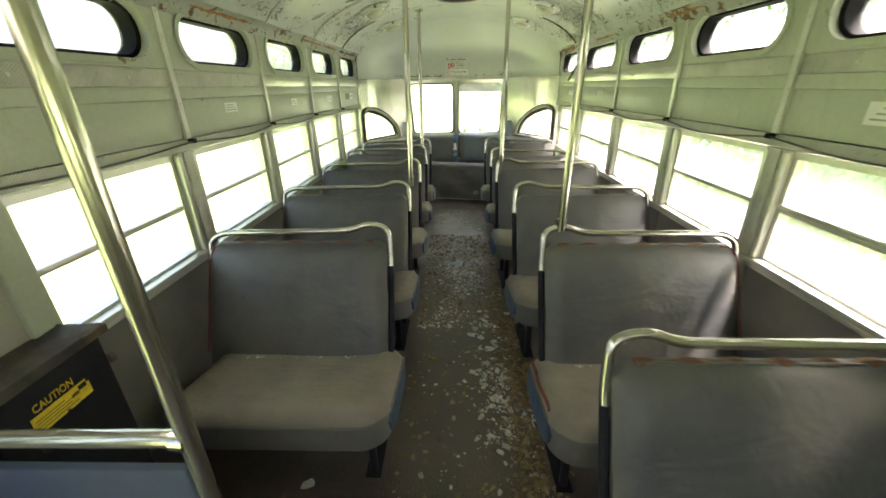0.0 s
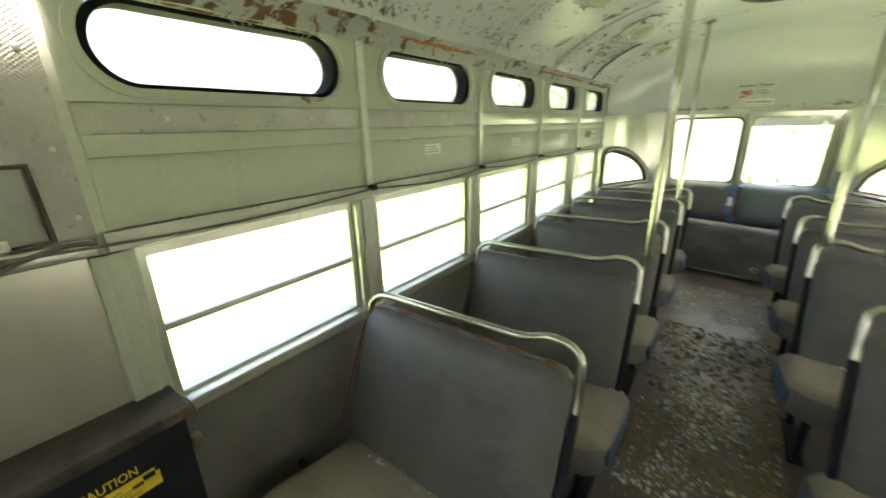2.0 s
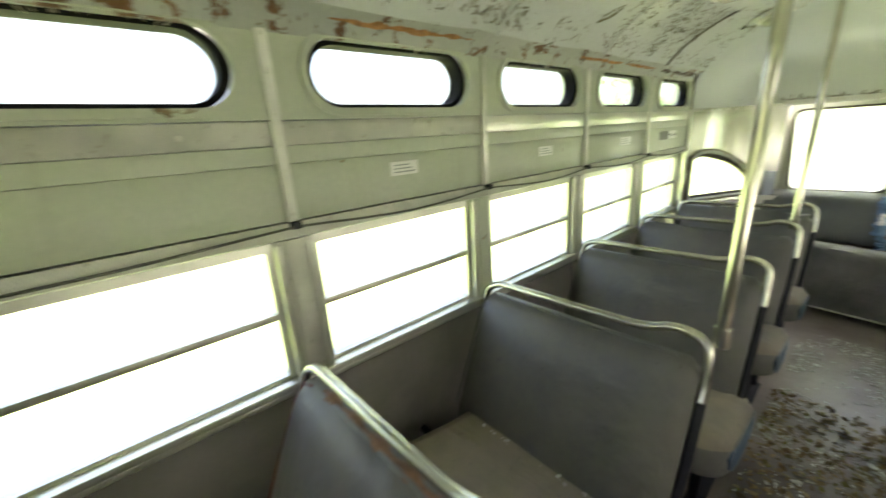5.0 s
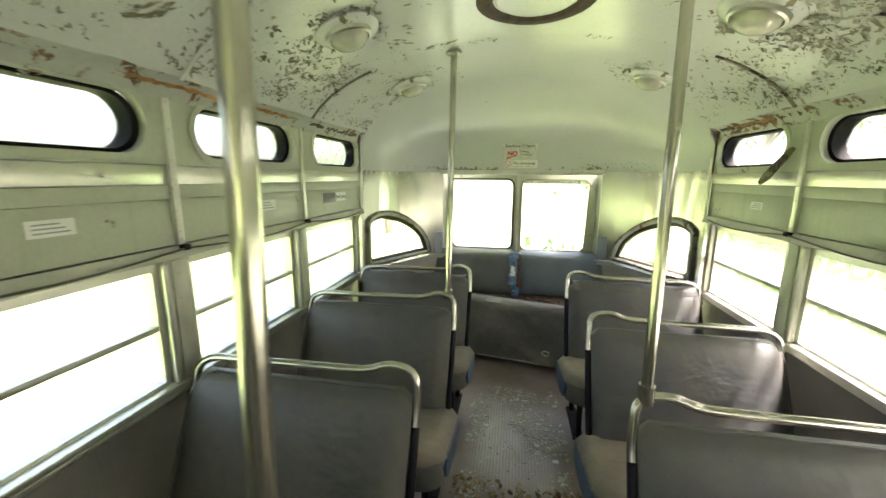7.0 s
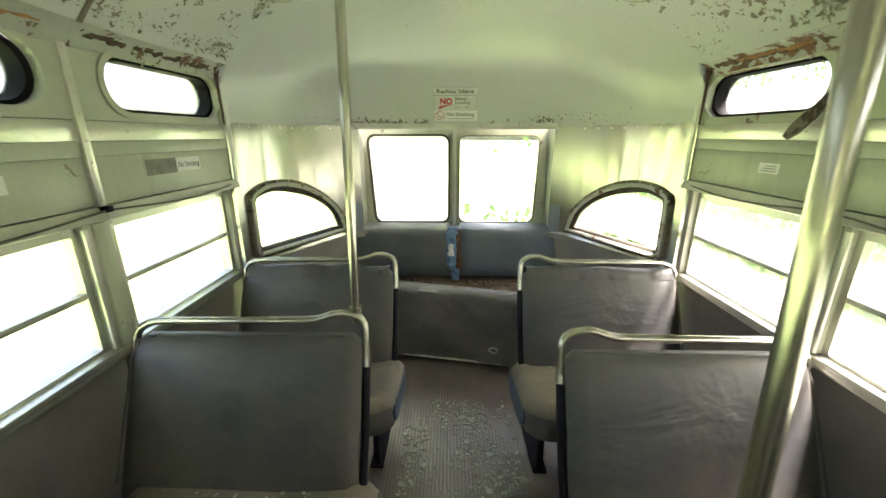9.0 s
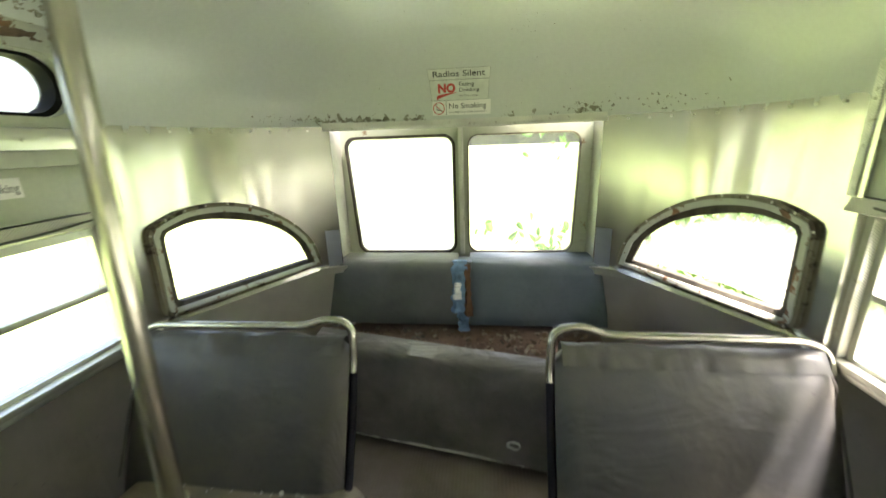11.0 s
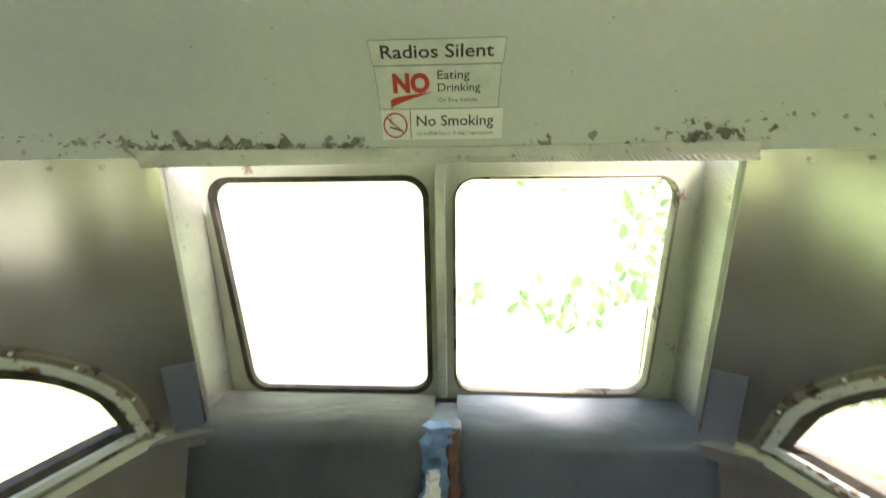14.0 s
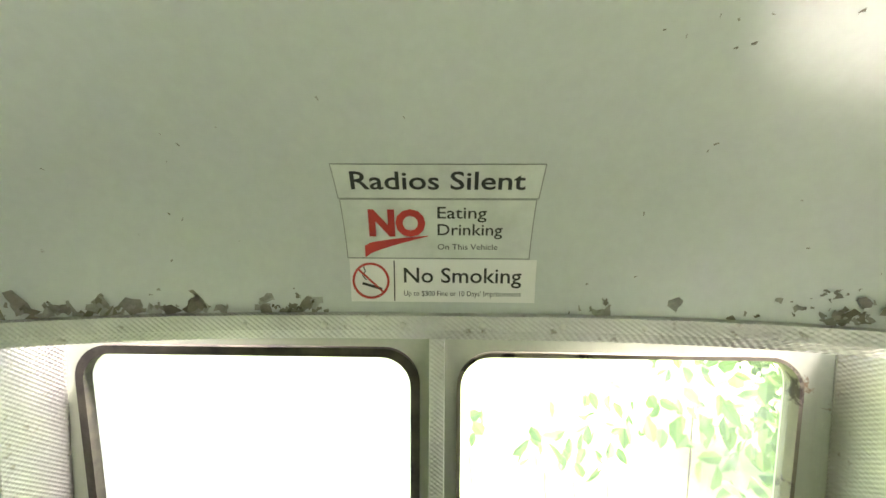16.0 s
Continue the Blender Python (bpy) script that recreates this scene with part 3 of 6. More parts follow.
def side_window(sgn, a, b, number, thick_bar=False):
    """A two-sash window between two posts: frame, meeting rail and two panes."""
    def X(x):
        return sgn * x
    y0, y1 = a + 0.05, b - 0.05
    mid, zc = (y0 + y1) / 2, (Z_SILL + Z_HEAD) / 2
    win = part("window_%d" % number, ring_plate(bmesh.new(), rect(y0, y1, Z_SILL, Z_HEAD), [(mid + s, zc - 0.009 + z) for s, z in stadium(y1 - y0 - 0.042, Z_HEAD - Z_SILL - 0.040, 0.006, 2)],
                                                (mid, zc), lambda s, z, d: (X(1.140 + d), s, z), 0.035), TRIM, smooth=0)
    tagged(win, "two-sash coach side window in a worn aluminium frame", "window", "side windows", "structure")
    zb = 0.950
    bm = boxed((X(1.143), y0 + 0.010, zb - 0.010), (X(1.170), y1 - 0.010, zb + 0.009), 0.003)
    box(bm, (X(1.140), y0 + 0.010, zb + 0.006), (X(1.150), y1 - 0.010, zb + 0.010), 0.001)
    if thick_bar:
        box(bm, (X(1.128), y0 + 0.010, zb + 0.010), (X(1.160), y1 - 0.010, zb + 0.026), 0.003)
        box(bm, (X(1.122), y0 + 0.20, zb + 0.006), (X(1.130), y0 + 0.26, zb + 0.030), 0.003)
    part("meeting_rail", bm, TRIM, win)
    for z0, z1, x in ((Z_SILL + 0.010, zb - 0.004, 1.150), (zb + 0.004, Z_HEAD - 0.010, 1.162)):
        p = part("pane", boxed((X(x), y0 + 0.012, z0), (X(x + 0.004), y1 - 0.012, z1)), HAZY if sgn > 0 else GLASS, win, smooth=0)
        p.visible_shadow = False
    return win


def standee_window(sgn, a, b, number, i):
    """A round-ended upper window: painted lip, deep black gasket and a pane."""
    def X(x):
        return sgn * x
    mid, L = upper_opening(sgn, i, a, b)
    outer = [(mid + s, 1.575 + z) for s, z in stadium(L + 0.034, 0.206, 0.10, 12)]
    hole = [(mid + s, 1.575 + z) for s, z in stadium(L - 0.004, 0.168, 0.084, 12)]
    win = part("window_%d" % number, ring_plate(bmesh.new(), outer, hole, (mid, 1.575), lambda s, z, d: (X(XP - 0.016 + d), s, z), 0.02), PAINT)
    tagged(win, "round-ended upper window with a deep black rubber gasket", "window", "upper windows", "structure")
    g_out = [(mid + s, 1.575 + z) for s, z in stadium(L - 0.005, 0.166, 0.083, 12)]
    g_in = [(mid + s, 1.575 + z) for s, z in stadium(L - 0.046, 0.146, 0.073, 12)]
    part("gasket", ring_plate(bmesh.new(), g_out, g_in, (mid, 1.575), lambda s, z, d: (X(XP + 0.010 + d), s, z), 0.055), RUBBER, win)
    p = part("pane", fill_plate(bmesh.new(), g_in, (mid, 1.575), lambda s, z, d: (X(XP + 0.056 + d), s, z), 0.004), GLASS, win)
    p.visible_shadow = False


num = 1
for sgn, posts in ((-1, POSTS_L), (1, POSTS_R)):
    for i, (a, b) in enumerate(zip(posts, posts[1:])):
        side_window(sgn, a, b, num, sgn > 0 and i == 0)
        standee_window(sgn, a, b, num + 1, i)
        num += 2

# ceiling of the cabin, one arched sheet
bm = bmesh.new()
Y0C = 0.2
ny, nx = 60, 48
grid = []
phi0 = (Z_CORN + 0.02 - Z_BASE) / Z_ARCH
for j in range(ny + 1):
    y = Y0C + (5.765 - Y0C) * j / 48 if j <= 48 else 5.765 + (Y_DOME - 5.765) * (j - 48) / 12
    row = []
    for i in range(nx + 1):
        t = -1 + 2 * i / nx
        x = t * A_DOME * arch(phi0)
        z = Z_BASE + Z_ARCH * max(0.0, 1 - (abs(x) / A_DOME) ** 2) ** (1 / 2.58)
        row.append((x, y, z + 0.002 * math.sin(y * 9 + x * 5)))
    grid.append(row)
vv = [[[bm.verts.new((x, y, z + d)) for x, y, z in row] for row in grid] for d in (0, 0.04)]
for layer in vv:
    for ra, rb in zip(layer, layer[1:]):
        for k in range(nx):
            bm.faces.new((ra[k], ra[k + 1], rb[k + 1], rb[k]))
# the seams over the posts, as low raised ribs in the same sheet
for y in (2.815, 3.545, 4.285, 5.025, 5.775):
    # the last seam shows at the two sides alone, the rest lies under smooth paint
    for t0, t1 in ((-1, 1),) if y < 5.7 else ((-1, -0.70), (0.70, 1)):
        pts = []
        for i in range(41):
            x = (t0 + (t1 - t0) * i / 40) * A_DOME * arch(phi0)
            pts.append((x, y, Z_BASE + Z_ARCH * max(0.0, 1 - (abs(x) / A_DOME) ** 2) ** (1 / 2.58) - 0.001))
        tube(bm, pts, 0.008, 6)
ceiling = part("ceiling", bm, CEIL, None, smooth=40)
ceiling.data.materials.append(DOME)
ceiling.data.materials.append(OLDRUB)
for pl in ceiling.data.polygons:
    if abs(pl.center.y - 5.775) < 0.012 and pl.area < 0.0006:
        pl.material_index = 2
    elif pl.center.y > 5.76:
        pl.material_index = 1
tagged(ceiling, "arched pale green ceiling with peeling paint and raised seams", "ceiling", kind="structure")

# rear dome
bm = bmesh.new()
na, nf = 96, 26
phis = [1 - (1 - k / nf) ** 1.6 for k in range(nf + 1)]
layers = []
for off in (0.0, 0.04):
    rows = []
    for k, ph in enumerate(phis):
        f = arch(ph)
        rows.append([bm.verts.new((p[0] * f * (1 + off), Y_DOME + (p[1] - Y_DOME) * f * (1 + off), Z_BASE + (Z_ARCH + off) * ph)) for p in (plan(math.pi * i / na) for i in range(na + 1))])
    layers.append(rows)
for rows in layers:
    for ra, rb in zip(rows, rows[1:-1]):
        for i in range(na):
            bm.faces.new((ra[i], ra[i + 1], rb[i + 1], rb[i]))
    for i in range(na):
        bm.faces.new((rows[-2][i], rows[-2][i + 1], rows[-1][i]))
for i in range(na):
    bm.faces.new((layers[0][0][i], layers[1][0][i], layers[1][0][i + 1], layers[0][0][i + 1]))
dome = part("ceiling_rear", bm, DOME, None, smooth=50)
tagged(dome, "smooth pale green domed ceiling over the rear windows", "ceiling", kind="structure")
# jamb that closes the dome's edge beside the last upper window
for sgn in (-1, 1):
    bm = boxed((sgn * (XP - 0.022), 6.462, 1.462), (sgn * 1.16, 6.496, 1.735), 0.004)
    t_ = part("trim_jamb", bm, PAINT)
    part("dark_seam", tubed(rounded([(sgn * 1.06, 6.466, 1.700), (sgn * 1.074, 6.470, 1.66), (sgn * 1.076, 6.472, 1.465)], 0.03), 0.0055, 6), RUSTEDGE, t_)
    rr = random.Random(70 + sgn)
    bm = bmesh.new()
    rows = []
    line = [(5.80 + 0.64 * k / 40, 1.690) for k in range(41)] + [(6.452, 1.682), (6.460, 1.668), (6.462, 1.64), (6.462, 1.60), (6.462, 1.56)]
    for k, (y, z) in enumerate(line):
        w = (0.004 + 0.010 * rr.random()) * (1.0 if k < 41 else 0.8)
        if k < 41:
            rows.append([bm.verts.new((sgn * (XP - 0.026 - dx), y, z + dz)) for dx, dz in ((-0.002, -w), (0.008 + 0.005 * rr.random(), -0.001), (0.018 + 0.008 * rr.random(), w * 0.4 + 0.006))])
        else:
            rows.append([bm.verts.new((sgn * (XP - 0.026), y - w, z)), bm.verts.new((sgn * (XP - 0.034), y, z)), bm.verts.new((sgn * (XP - 0.030), y + w, z))])
    for ra, rb in zip(rows, rows[1:]):
        for k in range(2):
            bm.faces.new((ra[k], ra[k + 1], rb[k + 1], rb[k]))
    part("rust_border", bm, RUSTEDGE, t_, "ragged brown rust border", smooth=0)
    tagged(t_, "painted upright trim with a rusty seam at the end of the upper windows", "trim", kind="structure")

# rear corner panels with the quarter windows
S_IN = s_at_x(0.655)


def curved_bar(place, s0, s1, z0, z1, d0, d1, n=24):
    """A bar that follows the rear corner's plan."""
    bm = bmesh.new()
    rows = [[bm.verts.new(place(s0 + (s1 - s0) * k / n, z, d)) for z, d in ((z0, d0), (z1, d0), (z1, d1), (z0, d1))] for k in range(n + 1)]
    for ra, rb in zip(rows, rows[1:]):
        for k in range(4):
            bm.faces.new((ra[k], ra[(k + 1) % 4], rb[(k + 1) % 4], rb[k]))
    return bm


def quarter(sgn, number, clear):
    def place(s, z, d):
        p, n = along(s)
        return (sgn * (p.x + n.x * d), p.y + n.y * d, z)
    s_a, s_b = 0.155, 0.865
    top = []
    # outline of the opening: upright front edge, arched top that falls to the rear corner, level sill
    for i in range(25):
        u = i / 24
        top.append((s_a + 0.02 + (s_b - s_a - 0.02) * u, 0.80 + 0.335 * max(0.0, 1 - (abs(u - 0.22) / 0.78) ** 2.2) ** 0.55 if u > 0.22 else 1.135 - 0.028 * ((0.22 - u) / 0.22) ** 1.5))
    hole = [(s_a, 0.83), (s_a + 0.006, 0.808), (s_a + 0.03, 0.797), (s_b - 0.03, 0.797)] + top[::-1] + [(s_a + 0.004, 1.085)]
    c = (s_a + 0.34, 0.95)
    bm = ring_plate(bmesh.new(), rect(0.03, S_IN, Z_SILL, Z_BASE + 0.012), hole, c, place, 0.05, 6)
    wall = part("wall_rear_corner", bm, ALU, None, smooth=40)
    tagged(wall, "dented bright aluminium corner panel round the quarter window", "wall", kind="structure")
    part("lower_panel", curved_bar(place, 0.03, S_IN + 0.03, 0.0, Z_SILL - 0.012, 0.0, 0.04), PLATE, wall)
    part("sill", curved_bar(place, 0.03, S_IN + 0.02, Z_SILL - 0.03, Z_SILL + 0.004, -0.028, 0.02), TRIM, wall)
    bm = studs(bmesh.new(), [place(0.06 + 0.085 * k, Z_BASE - 0.006, -0.004) for k in range(12)], 0.006, 1.0)
    part("rivet_head", bm, TRIM, wall)
    # added thin sheet: the bluish reflection low on the panel, as a colour
    part("reflection_patch", curved_bar(place, 0.935, S_IN - 0.004, Z_SILL + 0.006, 0.955, -0.004, 0.002), REFLECTBLUE, wall, "blue-grey reflection tinted onto the corner panel beside the bench")
    # window: weathered outer frame, dark gasket, pane
    def grown(g):
        return [(c[0] + (s - c[0]) * (1 + g / max(0.05, math.hypot(s - c[0], z - c[1]))), c[1] + (z - c[1]) * (1 + g / max(0.05, math.hypot(s - c[0], z - c[1])))) for s, z in hole]
    win = part("window_%d" % number, ring_plate(bmesh.new(), grown(0.042), grown(0.012), c, lambda s, z, d: place(s, z, d - 0.016), 0.03, 1), OLDRUB)
    tagged(win, "arched rear quarter window with a cracked weathered frame", "window", "quarter windows", "structure")
    part("gasket", ring_plate(bmesh.new(), grown(0.014), grown(-0.034), c, lambda s, z, d: place(s, z, d - 0.006), 0.04, 1), WORNRUB, win)
    part("frame", ring_plate(bmesh.new(), grown(0.026), grown(0.000), c, lambda s, z, d: place(s, z, d - 0.021), 0.016, 1), RUSTY, win, "chipped pale inner frame")
    ring = grown(0.036)
    part("rivet_head", studs(bmesh.new(), [place(*ring[k], -0.018) for k in range(2, len(ring), 3)], 0.005, 1.0), TRIM, win)
    bm = bmesh.new()
    loop = grown(-0.031)
    cols = 14
    ss = [min(s for s, z in loop) + 0.002 + (max(s for s, z in loop) - min(s for s, z in loop) - 0.004) * k / cols for k in range(cols + 1)]
    def span(s):
        zs = []
        for (s1, z1), (s2, z2) in zip(loop, loop[1:] + loop[:1]):
            if (s1 - s) * (s2 - s) <= 0 and abs(s2 - s1) > 1e-9:
                zs.append(z1 + (z2 - z1) * (s - s1) / (s2 - s1))
        return min(zs), max(zs)
    rows = [[bm.verts.new(place(s, z, 0.02)) for z in span(s)] for s in ss]
    for ra, rb in zip(rows, rows[1:]):
        bm.faces.new((ra[0], ra[1], rb[1], rb[0]))
    p = part("pane", bm, HAZY if clear else GLASS, win)
    p.visible_shadow = False


quarter(-1, 21, False)
quarter(1, 22, True)

# rear wall: below the windows, and the two-pane window box
rear = part("wall_rear", boxed((-0.72, 7.45, 0.0), (0.72, 7.50, 0.785)), LOWER, None, smooth=0)
tagged(rear, "rear end wall behind the bench", "wall", kind="structure")
zc = 1.118


def skewed(mid, w, h, r, n):
    """A pane's outline: a round-cornered rectangle whose outer edge leans in towards the sill."""
    lean = 0.036 if mid < 0 else -0.018
    out = []
    for s, z in stadium(w, h, r, n):
        side = max(0.0, (-s if mid < 0 else s) / (w / 2))
        out.append((mid + s + lean * side * (0.5 - z / h), zc - 0.011 + z))
    return out


bm = bmesh.new()
for mid, w, h in ((-0.334, 0.588, 0.634), (0.307, 0.566, 0.622)):
    hole = skewed(mid, w, h, 0.060, 6)
    ring_plate(bm, rect(*((-0.66, -0.010) if mid < 0 else (-0.010, 0.66)), 0.770, 1.476), hole, (mid, zc), lambda s, z, d: (s, 7.425 + d, z), 0.03, 1)
window_rear = part("window_23", bm, PAINT)
tagged(window_rear, "paired rear window, one milky pane and one added hazy pane", "window", "", "structure")
for mid, w, W, Hh in ((-0.334, 0.015, 0.590, 0.636), (0.307, 0.007, 0.568, 0.624)):
    outer = skewed(mid, W, Hh, 0.061, 8)
    inner = skewed(mid, W - 2 * w, Hh - 2 * w, 0.050, 8)
    part("gasket", ring_plate(bmesh.new(), outer, inner, (mid, zc), lambda s, z, d: (s, 7.415 + d, z), 0.03), WORNRUB if mid < 0 else OLDRUB, window_rear)
    # the right opening is taken as unglazed; its pane only adds glare haze
    p = part("pane", fill_plate(bmesh.new(), inner, (mid, zc), lambda s, z, d: (s, 7.432 + d, z), 0.004), MILKY if mid < 0 else WASHOUT, window_rear, "milky dust-coated pane" if mid < 0 else "added pane whose haze washes out the view")
    p.visible_shadow = False
bm = boxed((-0.022, 7.395, 0.79), (0.003, 7.426, 1.462), 0.004)
part("mullion", bm, EMBOSSB, window_rear, "embossed metal centre bar")
for sgn in (-1, 1):
    x = -0.66 if sgn < 0 else 0.655
    bm = bmesh.new()
    prof = [(x, 7.455), (x - sgn * 0.012, 7.420), (x + sgn * 0.006, 7.335), (x + sgn * 0.045, 7.300), (x + sgn * 0.055, 7.31), (x + sgn * 0.02, 7.345), (x + sgn * 0.012, 7.455)]
    vs = [[bm.verts.new((px, py, z)) for px, py in prof] for z in (0.78, 1.475)]
    for k in range(len(prof)):
        bm.faces.new((vs[0][k], vs[0][(k + 1) % len(prof)], vs[1][(k + 1) % len(prof)], vs[1][k]))
    bm.faces.new(vs[0])
    bm.faces.new(vs[1])
    part("side_trim", bm, EMBOSS, window_rear, "embossed metal side strip", smooth=20)
# riveted strip along the top of the rear window
bm = bmesh.new()
n = 30
rows = []
for k in range(n + 1):
    x = -0.678 + 1.340 * k / n
    p, nn = along(s_at_x(abs(x)) if abs(x) > 0.02 else _LEN[200])
    y = min(p.y, 7.385) - 0.012
    rows.append([bm.verts.new((x, y + dy, z)) for dy, z in ((0, 1.455), (-0.006, 1.470), (-0.004, 1.492), (0.02, 1.494), (0.05, 1.455))])
for ra, rb in zip(rows, rows[1:]):
    for k in range(5):
        bm.faces.new((ra[k], ra[(k + 1) % 5], rb[(k + 1) % 5], rb[k]))
strip = part("top_strip", bm, EMBOSSB, window_rear, "riveted embossed strip", smooth=25)
part("rivet_head", studs(bmesh.new(), [(x / 100, 7.366 - 0.07 * (abs(x) / 70) ** 3, 1.478) for x in range(-66, 67, 12)], 0.006, 0.5, 'Y'), TRIM, strip)

# the closed, unseen front behind the camera; windscreen and driver's openings narrowed to dim the front seats
bm = bmesh.new()
ring_plate(bm, rect(-1.2, 1.2, -0.4, 2.06), rect(-0.85, 0.85, 0.98, 1.50), (0, 1.25), lambda s, z, d: (s, 0.2 - d, z), 0.05)
front = part("wall_front", bm, PAINT, None, smooth=0)
tagged(front, "unseen front end wall with a windscreen opening sized to limit light", "wall", kind="structure")
bm = bmesh.new()
ring_plate(bm, rect(0.2, 2.67, 0.735, 1.72), rect(0.7, 1.45, 1.0, 1.36), (1.1, 1.2), lambda s, z, d: (1.15 + d, s, z), 0.05)
part("driver_panel", bm, PAINT, wall_right, smooth=0)
bm = bmesh.new()
box(bm, (-1.21, 0.2, -0.4), (-1.15, 1.55, 1.75))
box(bm, (-1.21, 1.55, 1.45), (-1.12, 2.50, 1.75))
fl = part("wall_left_front", bm, PAINT, None, smooth=0)
tagged(fl, "pale green wall ahead of the entrance door", "wall", kind="structure")


# ---- entrance: wall panel, door, heater, screen ----
bm = bmesh.new()
box(bm, (-1.20, 2.53, 0.735), (-1.118, 2.785, 1.166))
panel = part("trim_entrance", bm, PLATE, None, smooth=0)
tagged(panel, "embossed steel wall panel beside the entrance door", "wall panel", kind="structure")
part("cover", boxed((-1.20, 2.53, 1.168), (-1.105, 2.808, 1.72), 0.002), EMBOSS, panel)
part("backing", boxed((-1.20, 2.790, 1.168), (-1.1065, 2.845, 1.72)), PAINT, panel)
part("ledge", boxed((-1.12, 2.55, 1.172), (-1.085, 2.80, 1.206), 0.004), TRIM, panel)
part("edge_strip", boxed((-1.135, 2.786, 0.76), (-1.105, 2.806, 1.166), 0.003), PAINT, panel)
part("screw_head", studs(bmesh.new(), [(-1.103, y, z) for y, z in ((2.565, 1.38), (2.575, 1.23), (2.785, 1.38), (2.79, 1.25), (2.57, 1.50), (2.78, 1.55))], 0.006), TRIM, panel)

hatch = thing("access_hatch", "small painted access flap with rusty edges in the steel panel", "hatch")
bm = boxed((-1.1045, 2.617, 1.218), (-1.098, 2.735, 1.350), 0.002)
part("flap", bm, HATCH, hatch)
bm = tubed([(-1.100, 2.609, 1.352), (-1.100, 2.742, 1.354), (-1.100, 2.746, 1.214), (-1.100, 2.69, 1.210), (-1.100, 2.665, 1.224), (-1.100, 2.64, 1.210), (-1.100, 2.615, 1.212)], 0.0055, 6, True)
part("rusty_rim", bm, OLDIRON, hatch)
part("finger_pull", boxed((-1.099, 2.650, 1.210), (-1.094, 2.690, 1.230), 0.004, 3), EMBOSSB, hatch)

# door jamb and header
bm = boxed((-1.21, 2.475, -0.36), (-1.09, 2.535, 1.72), 0.006)
jamb = part("door_jamb", bm, JAMBP, None)
tagged(jamb, "chipped painted door jamb with grey inner strips", "door frame", kind="structure")
part("inner_strip", boxed((-1.096, 2.525, 0.80), (-1.068, 2.552, 1.72), 0.008, 3), JAMBP, jamb)
part("dark_seam", tubed([(-1.0925, 2.5225, 0.80), (-1.0925, 2.5225, 1.40)], 0.005, 6), OLDIRON, jamb)
part("screw_head", studs(bmesh.new(), [(-1.15 + 0.004 * math.sin(k), 2.474, 0.62 + 0.09 * k) for k in range(10)], 0.005, 0.5, 'Y'), RUST, jamb)
bm = boxed((-1.22, 1.5, 1.40), (-1.06, 2.475, 1.50), 0.006)
head = part("door_header", bm, DOORP, None)
tagged(head, "rusty door header box with a worn closing lever", "door frame", kind="structure")
part("rivet_head", studs(bmesh.new(), [(-1.058, 1.62 + 0.07 * k, 1.415) for k in range(12)], 0.005), TRIM, head)
part("bracket", boxed((-1.11, 2.36, 1.352), (-1.05, 2.42, 1.402), 0.008), BLACK, head, "black greasy bracket")
part("lever", tubed(rounded([(-1.05, 2.24, 1.44), (-1.02, 2.34, 1.432), (-1.04, 2.44, 1.452)], 0.05), 0.010, 8), OLDIRON, head, "bent rusty closing lever")


def door_leaf(name, hinge, end, z0, z1, pz0, pz1, inset_a, inset_b):
    """A door leaf from hinge to end (plan points) with one pane."""
    a, b = Vector(hinge), Vector(end)
    d = (b - a).normalized()
    n = Vector((-d.y, d.x))
    w = (b - a).length

    def place(s, z, t):
        p = a + d * s + n * (t - 0.014)
        return (p.x, p.y, z)
    hole = [(w * 0.5 + (inset_a - inset_b) / 2 + s, (pz0 + pz1) / 2 + z) for s, z in stadium(w - inset_a - inset_b, pz1 - pz0, 0.012, 3)]
    c = (w * 0.5 + (inset_a - inset_b) / 2, (pz0 + pz1) / 2)
    leaf = part(name, ring_plate(bmesh.new(), rect(0.004, w - 0.004, z0, z1), hole, c, place, 0.028), DOORP, None, smooth=20)
    big = [(c[0] + (s - c[0]) * 1.0 + math.copysign(0.014, s - c[0]), c[1] + (z - c[1]) + math.copysign(0.014, z - c[1])) for s, z in hole]
    for t in (-0.004, 0.026):
        part("glazing_bead", ring_plate(bmesh.new(), big, hole, c, lambda s, z, dd, t=t: place(s, z, t + dd), 0.006), TRIM, leaf)
    p = part("pane", fill_plate(bmesh.new(), hole, c, lambda s, z, dd: place(s, z, 0.012 + dd), 0.004), GLASS, leaf)
    p.visible_shadow = False
    return leaf, place, w


HINGE = (-1.235, 2.265)
leaf, place_a, w_a = door_leaf("door_1", HINGE, (-1.105, 2.468), -0.33, 1.395, 0.765, 1.283, 0.055, 0.075)
tagged(leaf, "narrow folding door leaf of chipped pale paint", "door", "door leaves", "structure")
leaf2, place_b, w_b = door_leaf("door_2", (-1.12, 1.915), HINGE, -0.33, 1.395, 0.765, 1.283, 0.095, 0.085)
tagged(leaf2, "folding door leaf of pale scratched paint with a tall pane", "door", "door leaves", "structure")
# long piano hinge of short knuckles
bm = bmesh.new()
for k in range(40):
    z = -0.30 + k * 0.0425
    bmesh.ops.create_cone(bm, cap_ends=True, segments=8, radius1=0.0075, radius2=0.0075, depth=0.028, matrix=Matrix.Translation((HINGE[0] + 0.030, HINGE[1] - 0.002, z)))
part("hinge", bm, TRIM, leaf2, "long piano hinge of short bright knuckles")
part("hinge_pin", tubed([(HINGE[0] + 0.028, HINGE[1] - 0.002, -0.31), (HINGE[0] + 0.028, HINGE[1] - 0.002, 1.39)], 0.006, 6), RUST, leaf2)
